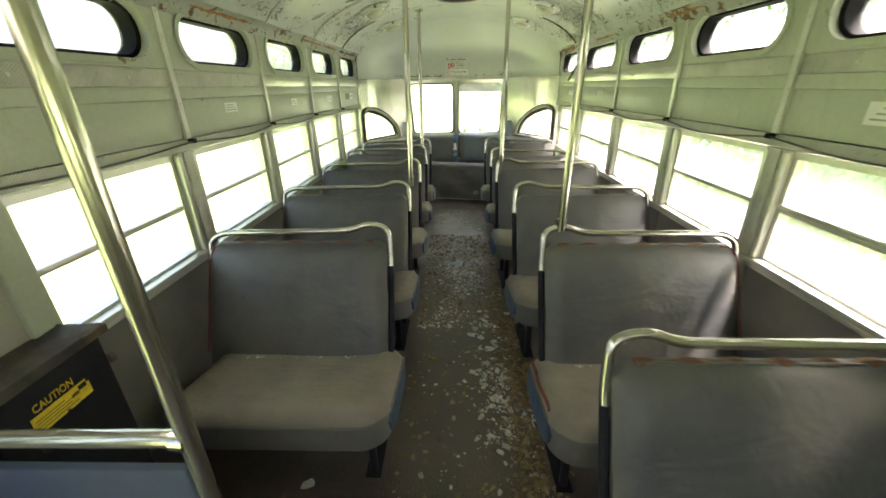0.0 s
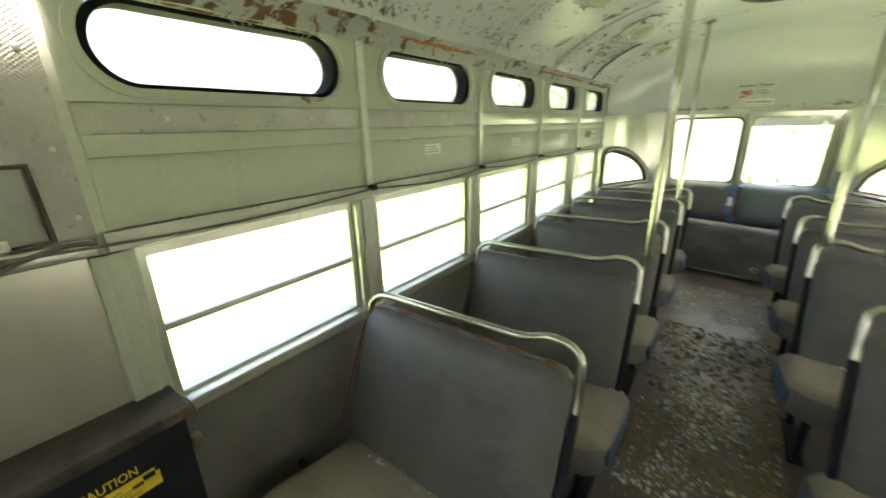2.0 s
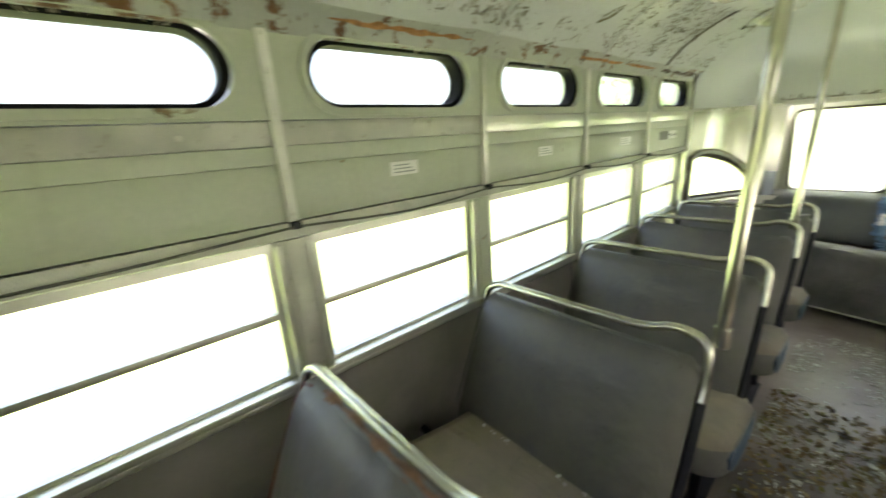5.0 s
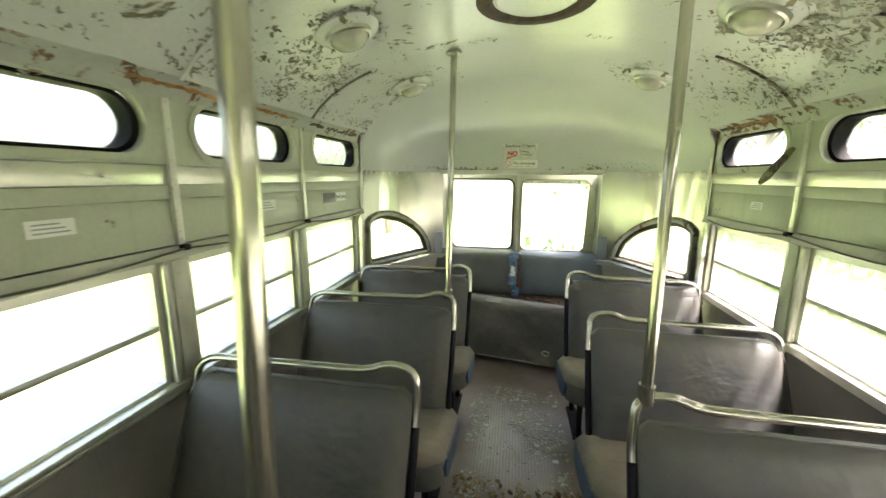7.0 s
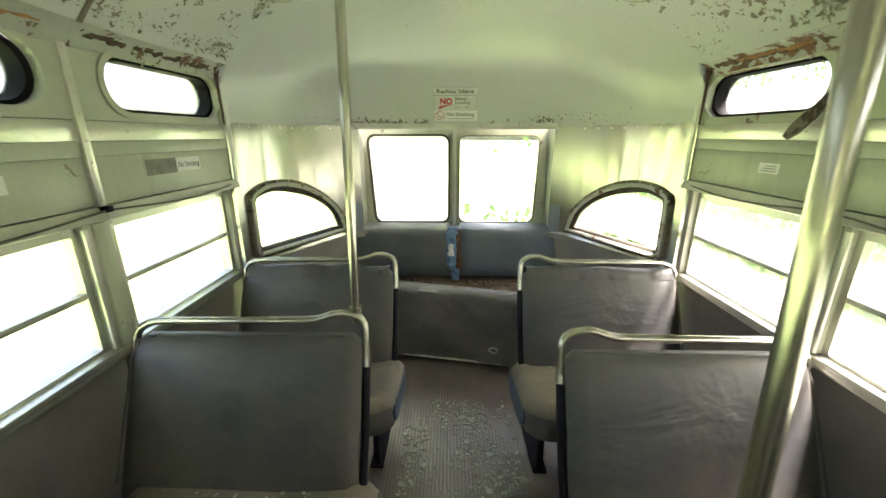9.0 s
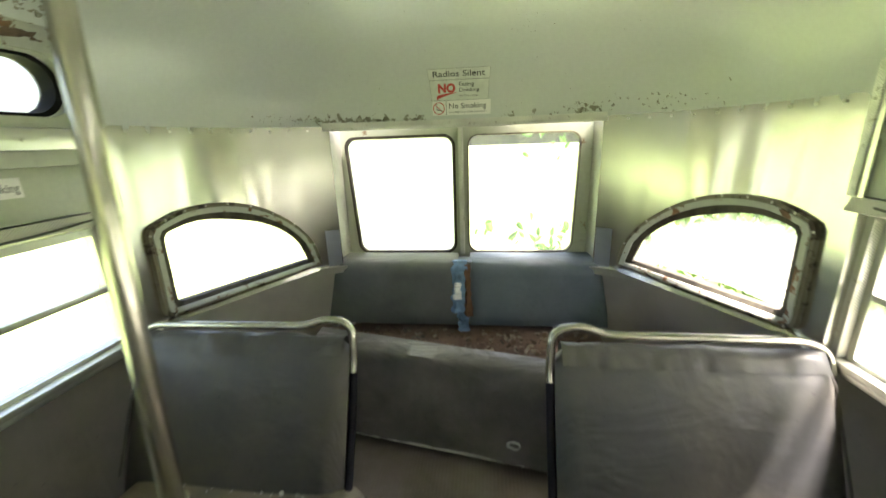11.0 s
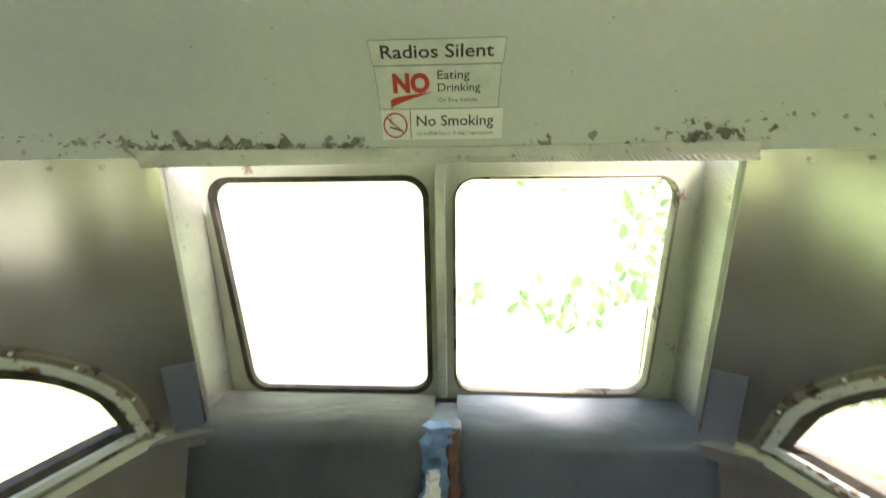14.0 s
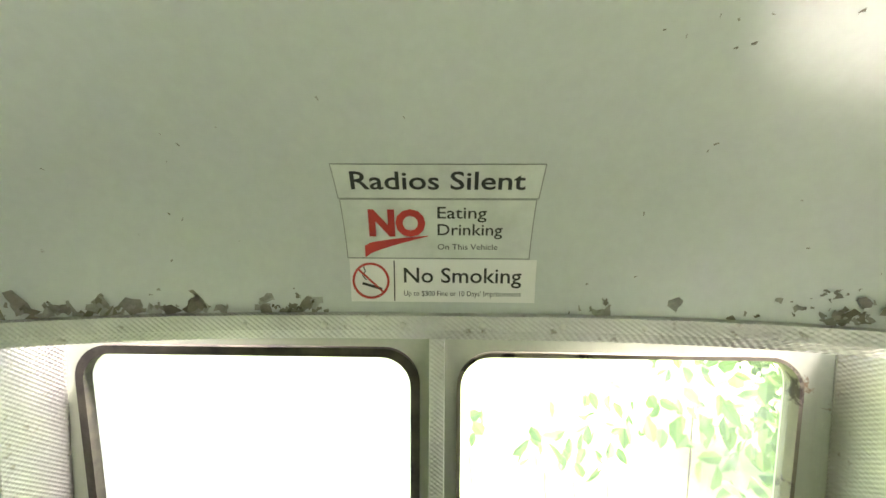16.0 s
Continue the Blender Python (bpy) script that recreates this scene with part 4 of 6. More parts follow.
part("bolt_head", studs(bmesh.new(), [Vector(place_b(w_b - 0.045, z, 0.0)) + Vector((0.018, 0, 0)) for z in (1.36, 1.18, 1.02, 0.87, 0.71, 0.55, 0.40, 0.2)], 0.0075, 0.6), OLDIRON, leaf2)
part("rubber_edge", boxed((-1.128, 1.885, -0.33), (-1.108, 1.918, 1.395), 0.006), RUBBER, leaf2)

# knot of old wiring over the entrance panel
ob = part("cable_knot", tubed(rounded([(-1.090, 2.560, 1.186), (-1.070, 2.600, 1.172), (-1.066, 2.625, 1.196), (-1.072, 2.590, 1.204), (-1.068, 2.640, 1.178), (-1.076, 2.700, 1.196), (-1.078, 2.760, 1.206), (-1.080, 2.80, 1.200)], 0.02), 0.0055, 7), CABLE)
tagged(ob, "dirty knot of old wiring over the entrance panel", "cable")

# heater cabinet
heater = thing("heater_cabinet", "black metal heater cabinet with a dented top by the wall", "heater")
bm = boxed((-1.143, 2.56, 0.004), (-1.005, 2.845, 0.785), 0.008)
part("body", bm, BLACK, heater)
bm = boxed((-1.143, 2.548, 0.786), (-0.992, 2.858, 0.812), 0.008)
for v in bm.verts:
    v.co.z += 0.006 * math.sin(v.co.y * 40) * (1 if v.co.z > 0.8 else 0)
part("lid", bm, GRIMY, heater, "scuffed black lid with a rusty corner")
part("rusty_corner", boxed((-1.04, 2.795, 0.790), (-0.987, 2.863, 0.8165), 0.006), RUSTEDGE, heater)
part("knob", studs(bmesh.new(), [(-1.002, 2.63, 0.62)], 0.012), BLACK, heater)
part("side_clip", boxed((-1.03, 2.845, 0.69), (-1.0, 2.866, 0.72), 0.006), OLDIRON, heater)
decal = part("decal_base", boxed((-1.0035, 2.628, 0.662), (-1.0020, 2.772, 0.708)), YELLOW, heater, "torn yellow warning sticker", smooth=0)
for y0, y1, z0, z1 in ((2.742, 2.764, 0.690, 0.703), (2.722, 2.741, 0.684, 0.693), (2.765, 2.774, 0.698, 0.709), (2.700, 2.708, 0.661, 0.667)):
    part("torn_patch", boxed((-1.0025, y0, z0), (-1.0014, y1, z1), 0.0004, 1), BLACK, heater, smooth=0)
part("caution_word", lettering("CAUTION", 0.020, lambda u, v, d: (-1.003 + d, 2.640 + u, 0.716 + v), 0.0012, 0.02, 0.098), YELLOW, heater, "yellow word CAUTION", smooth=0)
bm = bmesh.new()
for k in range(4):
    box(bm, (-1.0022, 2.634, 0.670 + 0.008 * k), (-1.0012, 2.634 + (0.10, 0.085, 0.105, 0.07)[k], 0.6725 + 0.008 * k))
part("print_bar", bm, simple("dull_print", (0.30, 0.20, 0.02), 0.6), decal, smooth=0)

# screen between the door and the first seat, with its pole and rail
screen = thing("modesty_screen", "blue-grey screen panel under a bright rail beside the entrance", "screen")
part("screen_panel", boxed((-1.145, 2.515, 0.03), (-0.57, 2.535, 0.704), 0.004), SCREENV, screen)
part("rail", tubed(rounded([(-1.13, 2.54, 0.725), (-1.0, 2.532, 0.768), (-0.545, 2.525, 0.783)], 0.04), 0.0175, 12), CHROME, screen)
part("pole", tubed([(-0.545, 2.522, 0.0), (-0.545, 2.522, 1.6), (-0.535, 2.522, 1.965)], 0.0175, 14), CHROME, screen)
part("collar", tubed([(-0.572, 2.523, 0.783), (-0.545, 2.522, 0.783)], 0.022, 12), CHROME, screen)
part("foot_flange", tubed([(-0.545, 2.522, 0.001), (-0.545, 2.522, 0.012)], 0.04, 14), CHROME, screen)


# ---- seats ----
def seat(sgn, red=False):
    """A double seat that faces the front (-y): its origin is on the floor below the grab rail, at the coach's middle line."""
    def X(x):
        return sgn * x
    ob = thing("bus_seat", "double bus seat in dusty grey vinyl with a tubular grab rail", "seat", "seats along the aisle")
    x0, x1 = 0.325, 1.085
    # backrest: a padded slab that leans back
    bm = bmesh.new()
    nu, nv = 22, 16
    front, back = [], []
    for j in range(nv + 1):
        v = j / nv
        for lst, side in ((front, 0), (back, 1)):
            row = []
            for i in range(nu + 1):
                u = i / nu
                edge = min(u, 1 - u) * (x1 - x0)
                rim = min(1.0, edge / 0.035) if edge < 0.035 else 1.0
                top = min(1.0, (1 - v) * 0.42 / 0.035)
                puff = (math.sin(math.pi * min(1, max(0, u))) ** 0.35) * (math.sin(math.pi * (0.08 + 0.86 * v)) ** 0.4)
                # round the two upper corners
                cr, cx, cz = 0.035, edge, (1 - v) * 0.45
                zz = 0.315 + 0.47 * v
                if cx < cr and cz < cr:
                    k = cr - math.sqrt(max(0.0, cr * cr - (cr - cx) ** 2))
                    zz -= max(0.0, k - cz) if cz < k else 0.0
                yy = -0.205 + 0.195 * (v ** 1.05)
                th = 0.006 + 0.026 * min(rim, 1) * min(top, 1) + 0.010 * puff
                wob = 0.004 * noise.noise(Vector((u * 3 + sgn * 7, v * 3, 1.3)))
                row.append(bm.verts.new((X(x0 + (x1 - x0) * u), yy + (-th - wob if side == 0 else 0.020), zz)))
            lst.append(row)
    for lst in (front, back):
        for ra, rb in zip(lst, lst[1:]):
            for k in range(nu):
                bm.faces.new((ra[k], ra[k + 1], rb[k + 1], rb[k]))
    for k in range(nu):
        bm.faces.new((front[0][k], back[0][k], back[0][k + 1], front[0][k + 1]))
        bm.faces.new((front[-1][k], front[-1][k + 1], back[-1][k + 1], back[-1][k]))
    for j in range(nv):
        bm.faces.new((front[j][0], front[j + 1][0], back[j + 1][0], back[j][0]))
        bm.faces.new((front[j][-1], back[j][-1], back[j + 1][-1], front[j + 1][-1]))
    back_ob = part("backrest", bm, SEATB, ob, smooth=50)
    # piping along the edge of the cover
    edge_pts = [(X(x1 - 0.002), -0.205 + 0.195 * v - 0.012, 0.365 + 0.42 * v) for v in (0.02, 0.3, 0.6, 0.84)] + [(X(x1 - 0.02), -0.025, 0.772), (X(x1 - 0.07), -0.020, 0.784)]
    part("piping", tubed(edge_pts, 0.0042, 6), RED if red else SEATB, back_ob, "frayed dark red cover edge" if red else "")
    pts = [(X(x0 + 0.06 + 0.62 * k / 12), -0.014 + 0.002 * math.sin(k * 2.1), 0.786 + 0.003 * math.sin(k * 1.7)) for k in range(13)]
    part("top_seam", tubed(pts, 0.0045, 6), SEATB, back_ob)
    if red:
        rs = random.Random(7 + sgn)
        bm = bmesh.new()
        rows = []
        for k in range(41):
            x = x0 + 0.05 + 0.60 * k / 40
            w = 0.002 + 0.007 * rs.random()
            z = 0.789 + 0.005 * math.sin(k * 0.9)
            rows.append([bm.verts.new((X(x), yy, zz)) for yy, zz in ((-0.014 - w, z - 0.008), (-0.008, z + 0.002), (0.002, z + 0.001), (0.010 + w, z - 0.012))])
        for ra, rb in zip(rows, rows[1:]):
            for k in range(3):
                bm.faces.new((ra[k], ra[k + 1], rb[k + 1], rb[k]))
        part("bare_foam", bm, FOAM, back_ob, "brown foam along the torn top seam")
    # cushion
    bm = bmesh.new()
    c0, c1, f, b = 0.262, 1.045, -0.605, -0.175
    nu, nv = 24, 14
    lay = []
    for side in (0, 1):
        rows = []
        for j in range(nv + 1):
            v = j / nv
            row = []
            for i in range(nu + 1):
                u = i / nu
                xx, yy = c0 + (c1 - c0) * u, f + (b - f) * v
                # round the front aisle corner in plan
                r = 0.10
                if xx - c0 < r and yy - f < r:
                    dx, dy = r - (xx - c0), r - (yy - f)
                    m = max(dx, dy)
                    L = math.hypot(dx, dy)
                    if L > 1e-6:
                        xx, yy = c0 + r - dx * m / L, f + r - dy * m / L
                if c1 - xx < r and yy - f < r:
                    dx, dy = r - (c1 - xx), r - (yy - f)
                    m = max(dx, dy)
                    L = math.hypot(dx, dy)
                    if L > 1e-6:
                        xx, yy = c1 - r + dx * m / L, f + r - dy * m / L
                e = min(u * (c1 - c0), (1 - u) * (c1 - c0), v * (b - f), (1 - v) * (b - f) + 0.03)
                k = min(1.0, e / 0.05)
                crown = (1 - (1 - k) ** 2)
                sag = 0.014 * math.sin(math.pi * u) * math.sin(math.pi * v)
                zz = 0.384 - 0.072 * v + 0.050 * crown - sag + 0.004 * noise.noise(Vector((u * 4, v * 4, sgn))) if side == 0 else 0.278 - 0.012 * crown
                row.append(bm.verts.new((X(xx), yy, zz)))
            rows.append(row)
        lay.append(rows)
    for rows in lay:
        for ra, rb in zip(rows, rows[1:]):
            for k in range(nu):
                bm.faces.new((ra[k], ra[k + 1], rb[k + 1], rb[k]))
    t, d = lay
    loop_t = t[0] + [r[-1] for r in t[1:]] + t[-1][-2::-1] + [r[0] for r in t[-2:0:-1]]
    loop_d = d[0] + [r[-1] for r in d[1:]] + d[-1][-2::-1] + [r[0] for r in d[-2:0:-1]]
    for k in range(len(loop_t)):
        bm.faces.new((loop_t[k], loop_t[(k + 1) % len(loop_t)], loop_d[(k + 1) % len(loop_t)], loop_d[k]))
    cushion = part("cushion", bm, CUSH, ob, "dusty seat cushion with dark borders", smooth=60)
    cushion.data.materials.append(SEATB)
    for pl in cushion.data.polygons:
        pl.material_index = 1 if pl.normal.z < 0.55 else 0
    rim = [Vector(v) for v in ((X(c0 + 0.001), b, 0.313), (X(c0 + 0.001), f + 0.1, 0.368), (X(c0 + 0.03), f + 0.03, 0.376), (X(c0 + 0.1), f + 0.001, 0.377), (X(c1 - 0.1), f + 0.001, 0.377), (X(c1 - 0.03), f + 0.03, 0.376), (X(c1 - 0.001), f + 0.1, 0.368))]
    part("piping", tubed(rounded(rim, 0.05), 0.005, 6), SEATB, cushion)
    if red and sgn > 0:
        part("frayed_edge", tubed([(X(c0 + 0.012 + 0.004 * math.sin(k)), b - 0.30 * k / 9, 0.335 + 0.045 * k / 9) for k in range(10)], 0.007, 6), RED, cushion, "frayed red foam edge")
    # curved side skirt below the cushion's aisle end
    bm = bmesh.new()
    prof = [(-0.19, 0.312), (-0.35, 0.340), (-0.47, 0.362), (-0.525, 0.366), (-0.545, 0.345), (-0.535, 0.300), (-0.49, 0.262), (-0.42, 0.238), (-0.34, 0.222), (-0.26, 0.215), (-0.20, 0.222), (-0.175, 0.26)]
    sides = [[bm.verts.new((X(x), y, z)) for y, z in prof] for x in (0.259, 0.285)]
    for k in range(len(prof)):
        bm.faces.new((sides[0][k], sides[0][(k + 1) % len(prof)], sides[1][(k + 1) % len(prof)], sides[1][k]))
    bm.faces.new(sides[0])
    bm.faces.new(sides[1])
    part("side_skirt", bm, SKIRT, ob, "scuffed dark blue end panel")
    # grab rail with its hump by the aisle, running down the back's edge
    rail = rounded([(X(0.312), -0.042, 0.69), (X(0.312), -0.028, 0.725), (X(0.318), 0.0, 0.845), (X(0.40), 0.002, 0.866), (X(0.475), 0.002, 0.835), (X(0.60), 0.002, 0.832), (X(1.03), 0.002, 0.828), (X(1.083), -0.004, 0.80), (X(1.093), -0.03, 0.70)], 0.045, 6)
    part("grab_rail", tubed(rail, 0.0135, 12), CHROME, ob, "worn bright tubular grab rail")
    part("frame_tube", tubed(rounded([(X(0.312), -0.041, 0.692), (X(0.312), -0.112, 0.508), (X(0.312), -0.20, 0.33), (X(0.312), -0.50, 0.285)], 0.05), 0.013, 10), BLACK, ob)
    for xx, yy in ((0.36, -0.47), (0.36, -0.22)):
        part("leg", tubed([(X(xx), yy, 0.0), (X(xx), yy + 0.01, 0.30)], 0.016, 10), BLACK, ob)
    part("foot", boxed((X(0.33), -0.50, 0.0), (X(0.39), -0.19, 0.012), 0.004), BLACK, ob)
    part("cross_bar", tubed([(X(0.30), -0.35, 0.29), (X(1.14), -0.35, 0.29)], 0.015, 8), BLACK, ob)
    return ob


def loose_cover(sgn, ob):
    """The slack, creased cover over the top of a seat back."""
    bm = bmesh.new()
    rows = []
    for k in range(61):
        x = 0.345 + 0.72 * k / 60
        row = []
        for j, (y, z) in enumerate(((0.026, 0.690), (0.030, 0.735), (0.030, 0.775), (0.014, 0.800), (-0.014, 0.803), (-0.040, 0.788), (-0.060, 0.760))):
            c = noise.noise(Vector((x * 9 + j * 0.5, j * 0.45, 3.1 + sgn)))
            d = abs(noise.noise(Vector((x * 22 - j * 1.3, j * 0.3, 7.7 - sgn))))
            row.append(bm.verts.new((sgn * x, y + 0.010 * c * (1 if j < 3 else -1) + 0.006 * d, z + 0.014 * c * (1 if 2 <= j <= 5 else 0.2) - 0.010 * d)))
        rows.append(row)
    for ra, rb in zip(rows, rows[1:]):
        for k in range(6):
            bm.faces.new((ra[k], ra[k + 1], rb[k + 1], rb[k]))
    part("loose_cover", bm, SEATB, ob, "slack creased vinyl cover", smooth=50)


ROWS_L = [3.51, 4.275, 5.035, 5.785, 6.49]
ROWS_R = [2.75, 3.46, 4.22, 5.005, 5.74, 6.475]
LOW = {(1, 4): 0.965, (1, 5): 0.975, (-1, 4): 0.975}   # seats whose springs have sunk
for sgn, rows, reds in ((-1, ROWS_L, (0,)), (1, ROWS_R, (0, 1))):
    torn, plain = seat(sgn, True), seat(sgn, False)
    used_t = used_p = False
    for i, y in enumerate(rows):
        src = torn if i in reds else plain
        m = pose(-0.022 if sgn > 0 and i == 3 else 0, y, 0) @ Matrix.Diagonal((1, 1, LOW.get((sgn, i), 1.0), 1))
        first = not (used_t if i in reds else used_p)
        if first:
            src.matrix_basis = m
            used_t, used_p = used_t or i in reds, used_p or i not in reds
        else:
            src = copy_thing(src, m)
            if i == len(rows) - 1:
                loose_cover(sgn, src)
        if i in reds and first:
            tagged(src, "double bus seat in dusty grey vinyl with frayed red edging")


# ---- grab poles from seat rails to the ceiling ----
def grab_pole(x, y, z0, z1, lean=0.0, back=0.0):
    ob = thing("grab_pole", "bright worn grab pole from a seat rail to the ceiling", "pole", "grab poles", at=(x, y, z0))
    part("pole", tubed([(0, 0, 0), (lean * 0.5, back * 0.5, (z1 - z0) / 2), (lean, back, z1 - z0)], 0.0150, 14), CHROME, ob)
    part("clamp", tubed([(0, 0, -0.022), (0, 0, 0.03)], 0.021, 12), CHROME, ob)
    part("ceiling_flange", tubed([(lean, back, z1 - z0 - 0.014), (lean, back, z1 - z0 + 0.002)], 0.036, 16), CHROME, ob)


grab_pole(-0.302, 4.300, 0.855, 2.005, 0.015, 0.02)
grab_pole(-0.350, 5.80, 0.850, 2.000, 0.008, 0.05)
grab_pole(0.385, 3.462, 0.868, 1.992, 0.015)
grab_pole(0.322, 5.005, 0.862, 1.998, 0.018, 0.075)


# ---- ceiling lamps and vent ----
def ceil_z(x):
    return Z_BASE + Z_ARCH * max(0.0, 1 - (abs(x) / A_DOME) ** 2) ** (1 / 2.58)


def turned(profile, n=24):
    """A body of revolution about z from (radius, z) pairs."""
    bm = bmesh.new()
    rings = [[bm.verts.new((r * math.cos(2 * math.pi * k / n), r * math.sin(2 * math.pi * k / n), z)) for k in range(n)] for r, z in profile]
    for ra, rb in zip(rings, rings[1:]):
        for k in range(n):
            bm.faces.new((ra[k], ra[(k + 1) % n], rb[(k + 1) % n], rb[k]))
    bm.faces.new(rings[0])
    bm.faces.new(rings[-1])
    return bm


def ceiling_lamp(x, y):
    slope = (ceil_z(x + 0.02) - ceil_z(x - 0.02)) / 0.04
    ob = thing("ceiling_lamp", "unlit round ceiling lamp with a glass lens, paint peeling about it", "lamp", "ceiling lamps")
    ob.matrix_basis = Matrix.Translation((x, y, ceil_z(x))) @ Matrix.Rotation(-math.atan(slope), 4, 'Y')
    part("flange", turned([(0.115, 0.006), (0.115, -0.006), (0.105, -0.013), (0.085, -0.017), (0.078, -0.012), (0.07, 0.0)], 28), CEIL, ob)
    part("bezel", turned([(0.082, -0.012), (0.080, -0.028), (0.072, -0.032), (0.068, -0.026), (0.068, -0.010)], 28), TRIM, ob)
    part("lens", turned([(0.067, -0.022), (0.064, -0.038), (0.052, -0.052), (0.034, -0.060), (0.012, -0.063), (0.002, -0.063)], 24), LENS, ob, "clouded glass lens")


for x, y in ((-0.635, 6.18), (0.62, 6.22), (-0.645, 5.36), (0.66, 5.40), (-0.645, 4.50), (0.66, 4.52), (-0.645, 3.66), (0.66, 3.66)):
    ceiling_lamp(x, y)

vent = thing("roof_vent", "round roof vent with a dark rusty ring in the ceiling", "vent", at=(0.0, 5.42, ceil_z(0)))
part("ring", turned([(0.20, 0.004), (0.20, -0.012), (0.175, -0.022), (0.15, -0.018), (0.14, 0.0)], 32), OLDIRON, vent)
part("cover", turned([(0.139, -0.002), (0.13, -0.010), (0.06, -0.014), (0.005, -0.014)], 28), CEIL, vent)


# ---- rear bench ----
bench = thing("rear_bench", "stripped rear bench with a torn blue-grey vinyl backrest", "bench")
# wooden base: top boards of uneven depth and a gap by the right wall
for x0, x1, y0, y1, z in ((-0.62, -0.34, 6.98, 7.30, 0.412), (-0.337, 0.02, 6.96, 7.30, 0.416), (0.023, 0.47, 6.95, 7.30, 0.418), (0.47, 0.70, 7.17, 7.30, 0.405), (-0.80, -0.625, 7.12, 7.30, 0.404)):
    bm = boxed((x0, y0, z - 0.018), (x1, y1, z), 0.002)
    for v in bm.verts:
        v.co.z += 0.006 * noise.noise(v.co * 6)
    part("board", bm, WOOD, bench)
part("front_board", boxed((-0.82, 6.955, 0.02), (0.80, 6.975, 0.385), 0.003), WOOD, bench)
# added dark plate: keeps the gap in the boards dark, blocks stray light
part("leak_plate", boxed((-1.02, 6.985, 0.03), (1.02, 7.44, 0.045)), OLDIRON, bench, "added dark plate inside the bench that stops leaking light")
# added boards that close off the lit gap behind the corner panels
for x in (-0.60, 0.585):
    part("leak_board", boxed((x, 7.10, 0.047), (x + 0.015, 7.445, 0.404), 0.002), WOOD, bench)
part("end_strip", boxed((0.475, 6.98, 0.405), (0.495, 7.10, 0.426), 0.003), TRIM, bench)


def bench_pad(x0, x1, bulge):
    bm = bmesh.new()
    nu, nv = 20, 12
    rows_f, rows_b = [], []
    for j in range(nv + 1):
        v = j / nv
        for rows, side in ((rows_f, 0), (rows_b, 1)):
            row = []
            for i in range(nu + 1):
                u = i / nu
                wide = 1.0 + 0.05 * (1 - v)
                x = (x0 + (x1 - x0) * u) * wide
                e = min(u, 1 - u) * abs(x1 - x0)
                k = min(1.0, e / 0.05) ** 0.5
                top = min(1.0, (1 - v) * 0.36 / 0.05) ** 0.5
                low = min(1.0, v * 0.36 / 0.05) ** 0.5
                y = 7.255 + 0.050 * v - bulge * (0.004 + 0.024 * k * top * low) if side == 0 else 7.40
                z = 0.437 + 0.362 * v + 0.004 * noise.noise(Vector((x * 4, v * 3, 5.1)))
                if side == 0:
                    y += (1 - top) * 0.03
                row.append(bm.verts.new((x, y, z - (0.012 * (1 - top) if side == 0 else 0.0))))
            rows.append(row)
    for rows in (rows_f, rows_b):
        for ra, rb in zip(rows, rows[1:]):
            for k in range(nu):
                bm.faces.new((ra[k], ra[k + 1], rb[k + 1], rb[k]))
    for k in range(nu):
        bm.faces.new((rows_f[0][k], rows_b[0][k], rows_b[0][k + 1], rows_f[0][k + 1]))
        bm.faces.new((rows_f[-1][k], rows_f[-1][k + 1], rows_b[-1][k + 1], rows_b[-1][k]))
    for j in range(nv):
        bm.faces.new((rows_f[j][0], rows_f[j + 1][0], rows_b[j + 1][0], rows_b[j][0]))
        bm.faces.new((rows_f[j][-1], rows_b[j][-1], rows_b[j + 1][-1], rows_f[j + 1][-1]))
    return bm


part("left_pad", bench_pad(-0.715, -0.030, 0.8), BENCHG, bench, smooth=60)
part("right_pad", bench_pad(0.032, 0.705, 1.0), BENCHV, bench, smooth=60)

part("core", boxed((-0.045, 7.285, 0.44), (0.045, 7.395, 0.782), 0.01), BENCHV, bench)


def ragged(cx, z0, z1, w0, w1, y, seed, lean=0.0):
    """A torn strip of cloth or foam with an uneven outline and a little thickness."""
    rnd = random.Random(seed)
    bm = bmesh.new()
    n = 14
    rows = []
    for j in range(n + 1):
        v = j / n
        w = (w0 + (w1 - w0) * v) * (0.75 + 0.5 * rnd.random())
        z, x = z0 + (z1 - z0) * v, cx + lean * v + 0.008 * (rnd.random() - 0.5)
        yy = y + 0.05 * v + 0.012 * rnd.random()
        rows.append([bm.verts.new((x + w * f, yy + d, z)) for f, d in ((-0.5, 0), (-0.2, -0.012), (0.15, -0.006), (0.5, 0), (0.3, 0.02), (-0.3, 0.02))])
    for ra, rb in zip(rows, rows[1:]):
        for k in range(6):
            bm.faces.new((ra[k], ra[(k + 1) % 6], rb[(k + 1) % 6], rb[k]))
    bm.faces.new(rows[0])
    bm.faces.new(rows[-1])
    return bm


part("torn_lining", ragged(-0.030, 0.52, 0.79, 0.075, 0.075, 7.225, 3, 0.012), CLOTH, bench, "torn pale blue lining")
part("bare_foam", ragged(0.028, 0.50, 0.77, 0.045, 0.028, 7.228, 8, -0.01), FOAM, bench, "bare brown foam in the tear")
part("hanging_shred", ragged(0.0, 0.425, 0.54, 0.055, 0.06, 7.200, 5), CLOTH, bench, "shred of blue cloth")
part("pale_patch", ragged(-0.030, 0.60, 0.68, 0.05, 0.03, 7.208, 11), WHITE, bench)

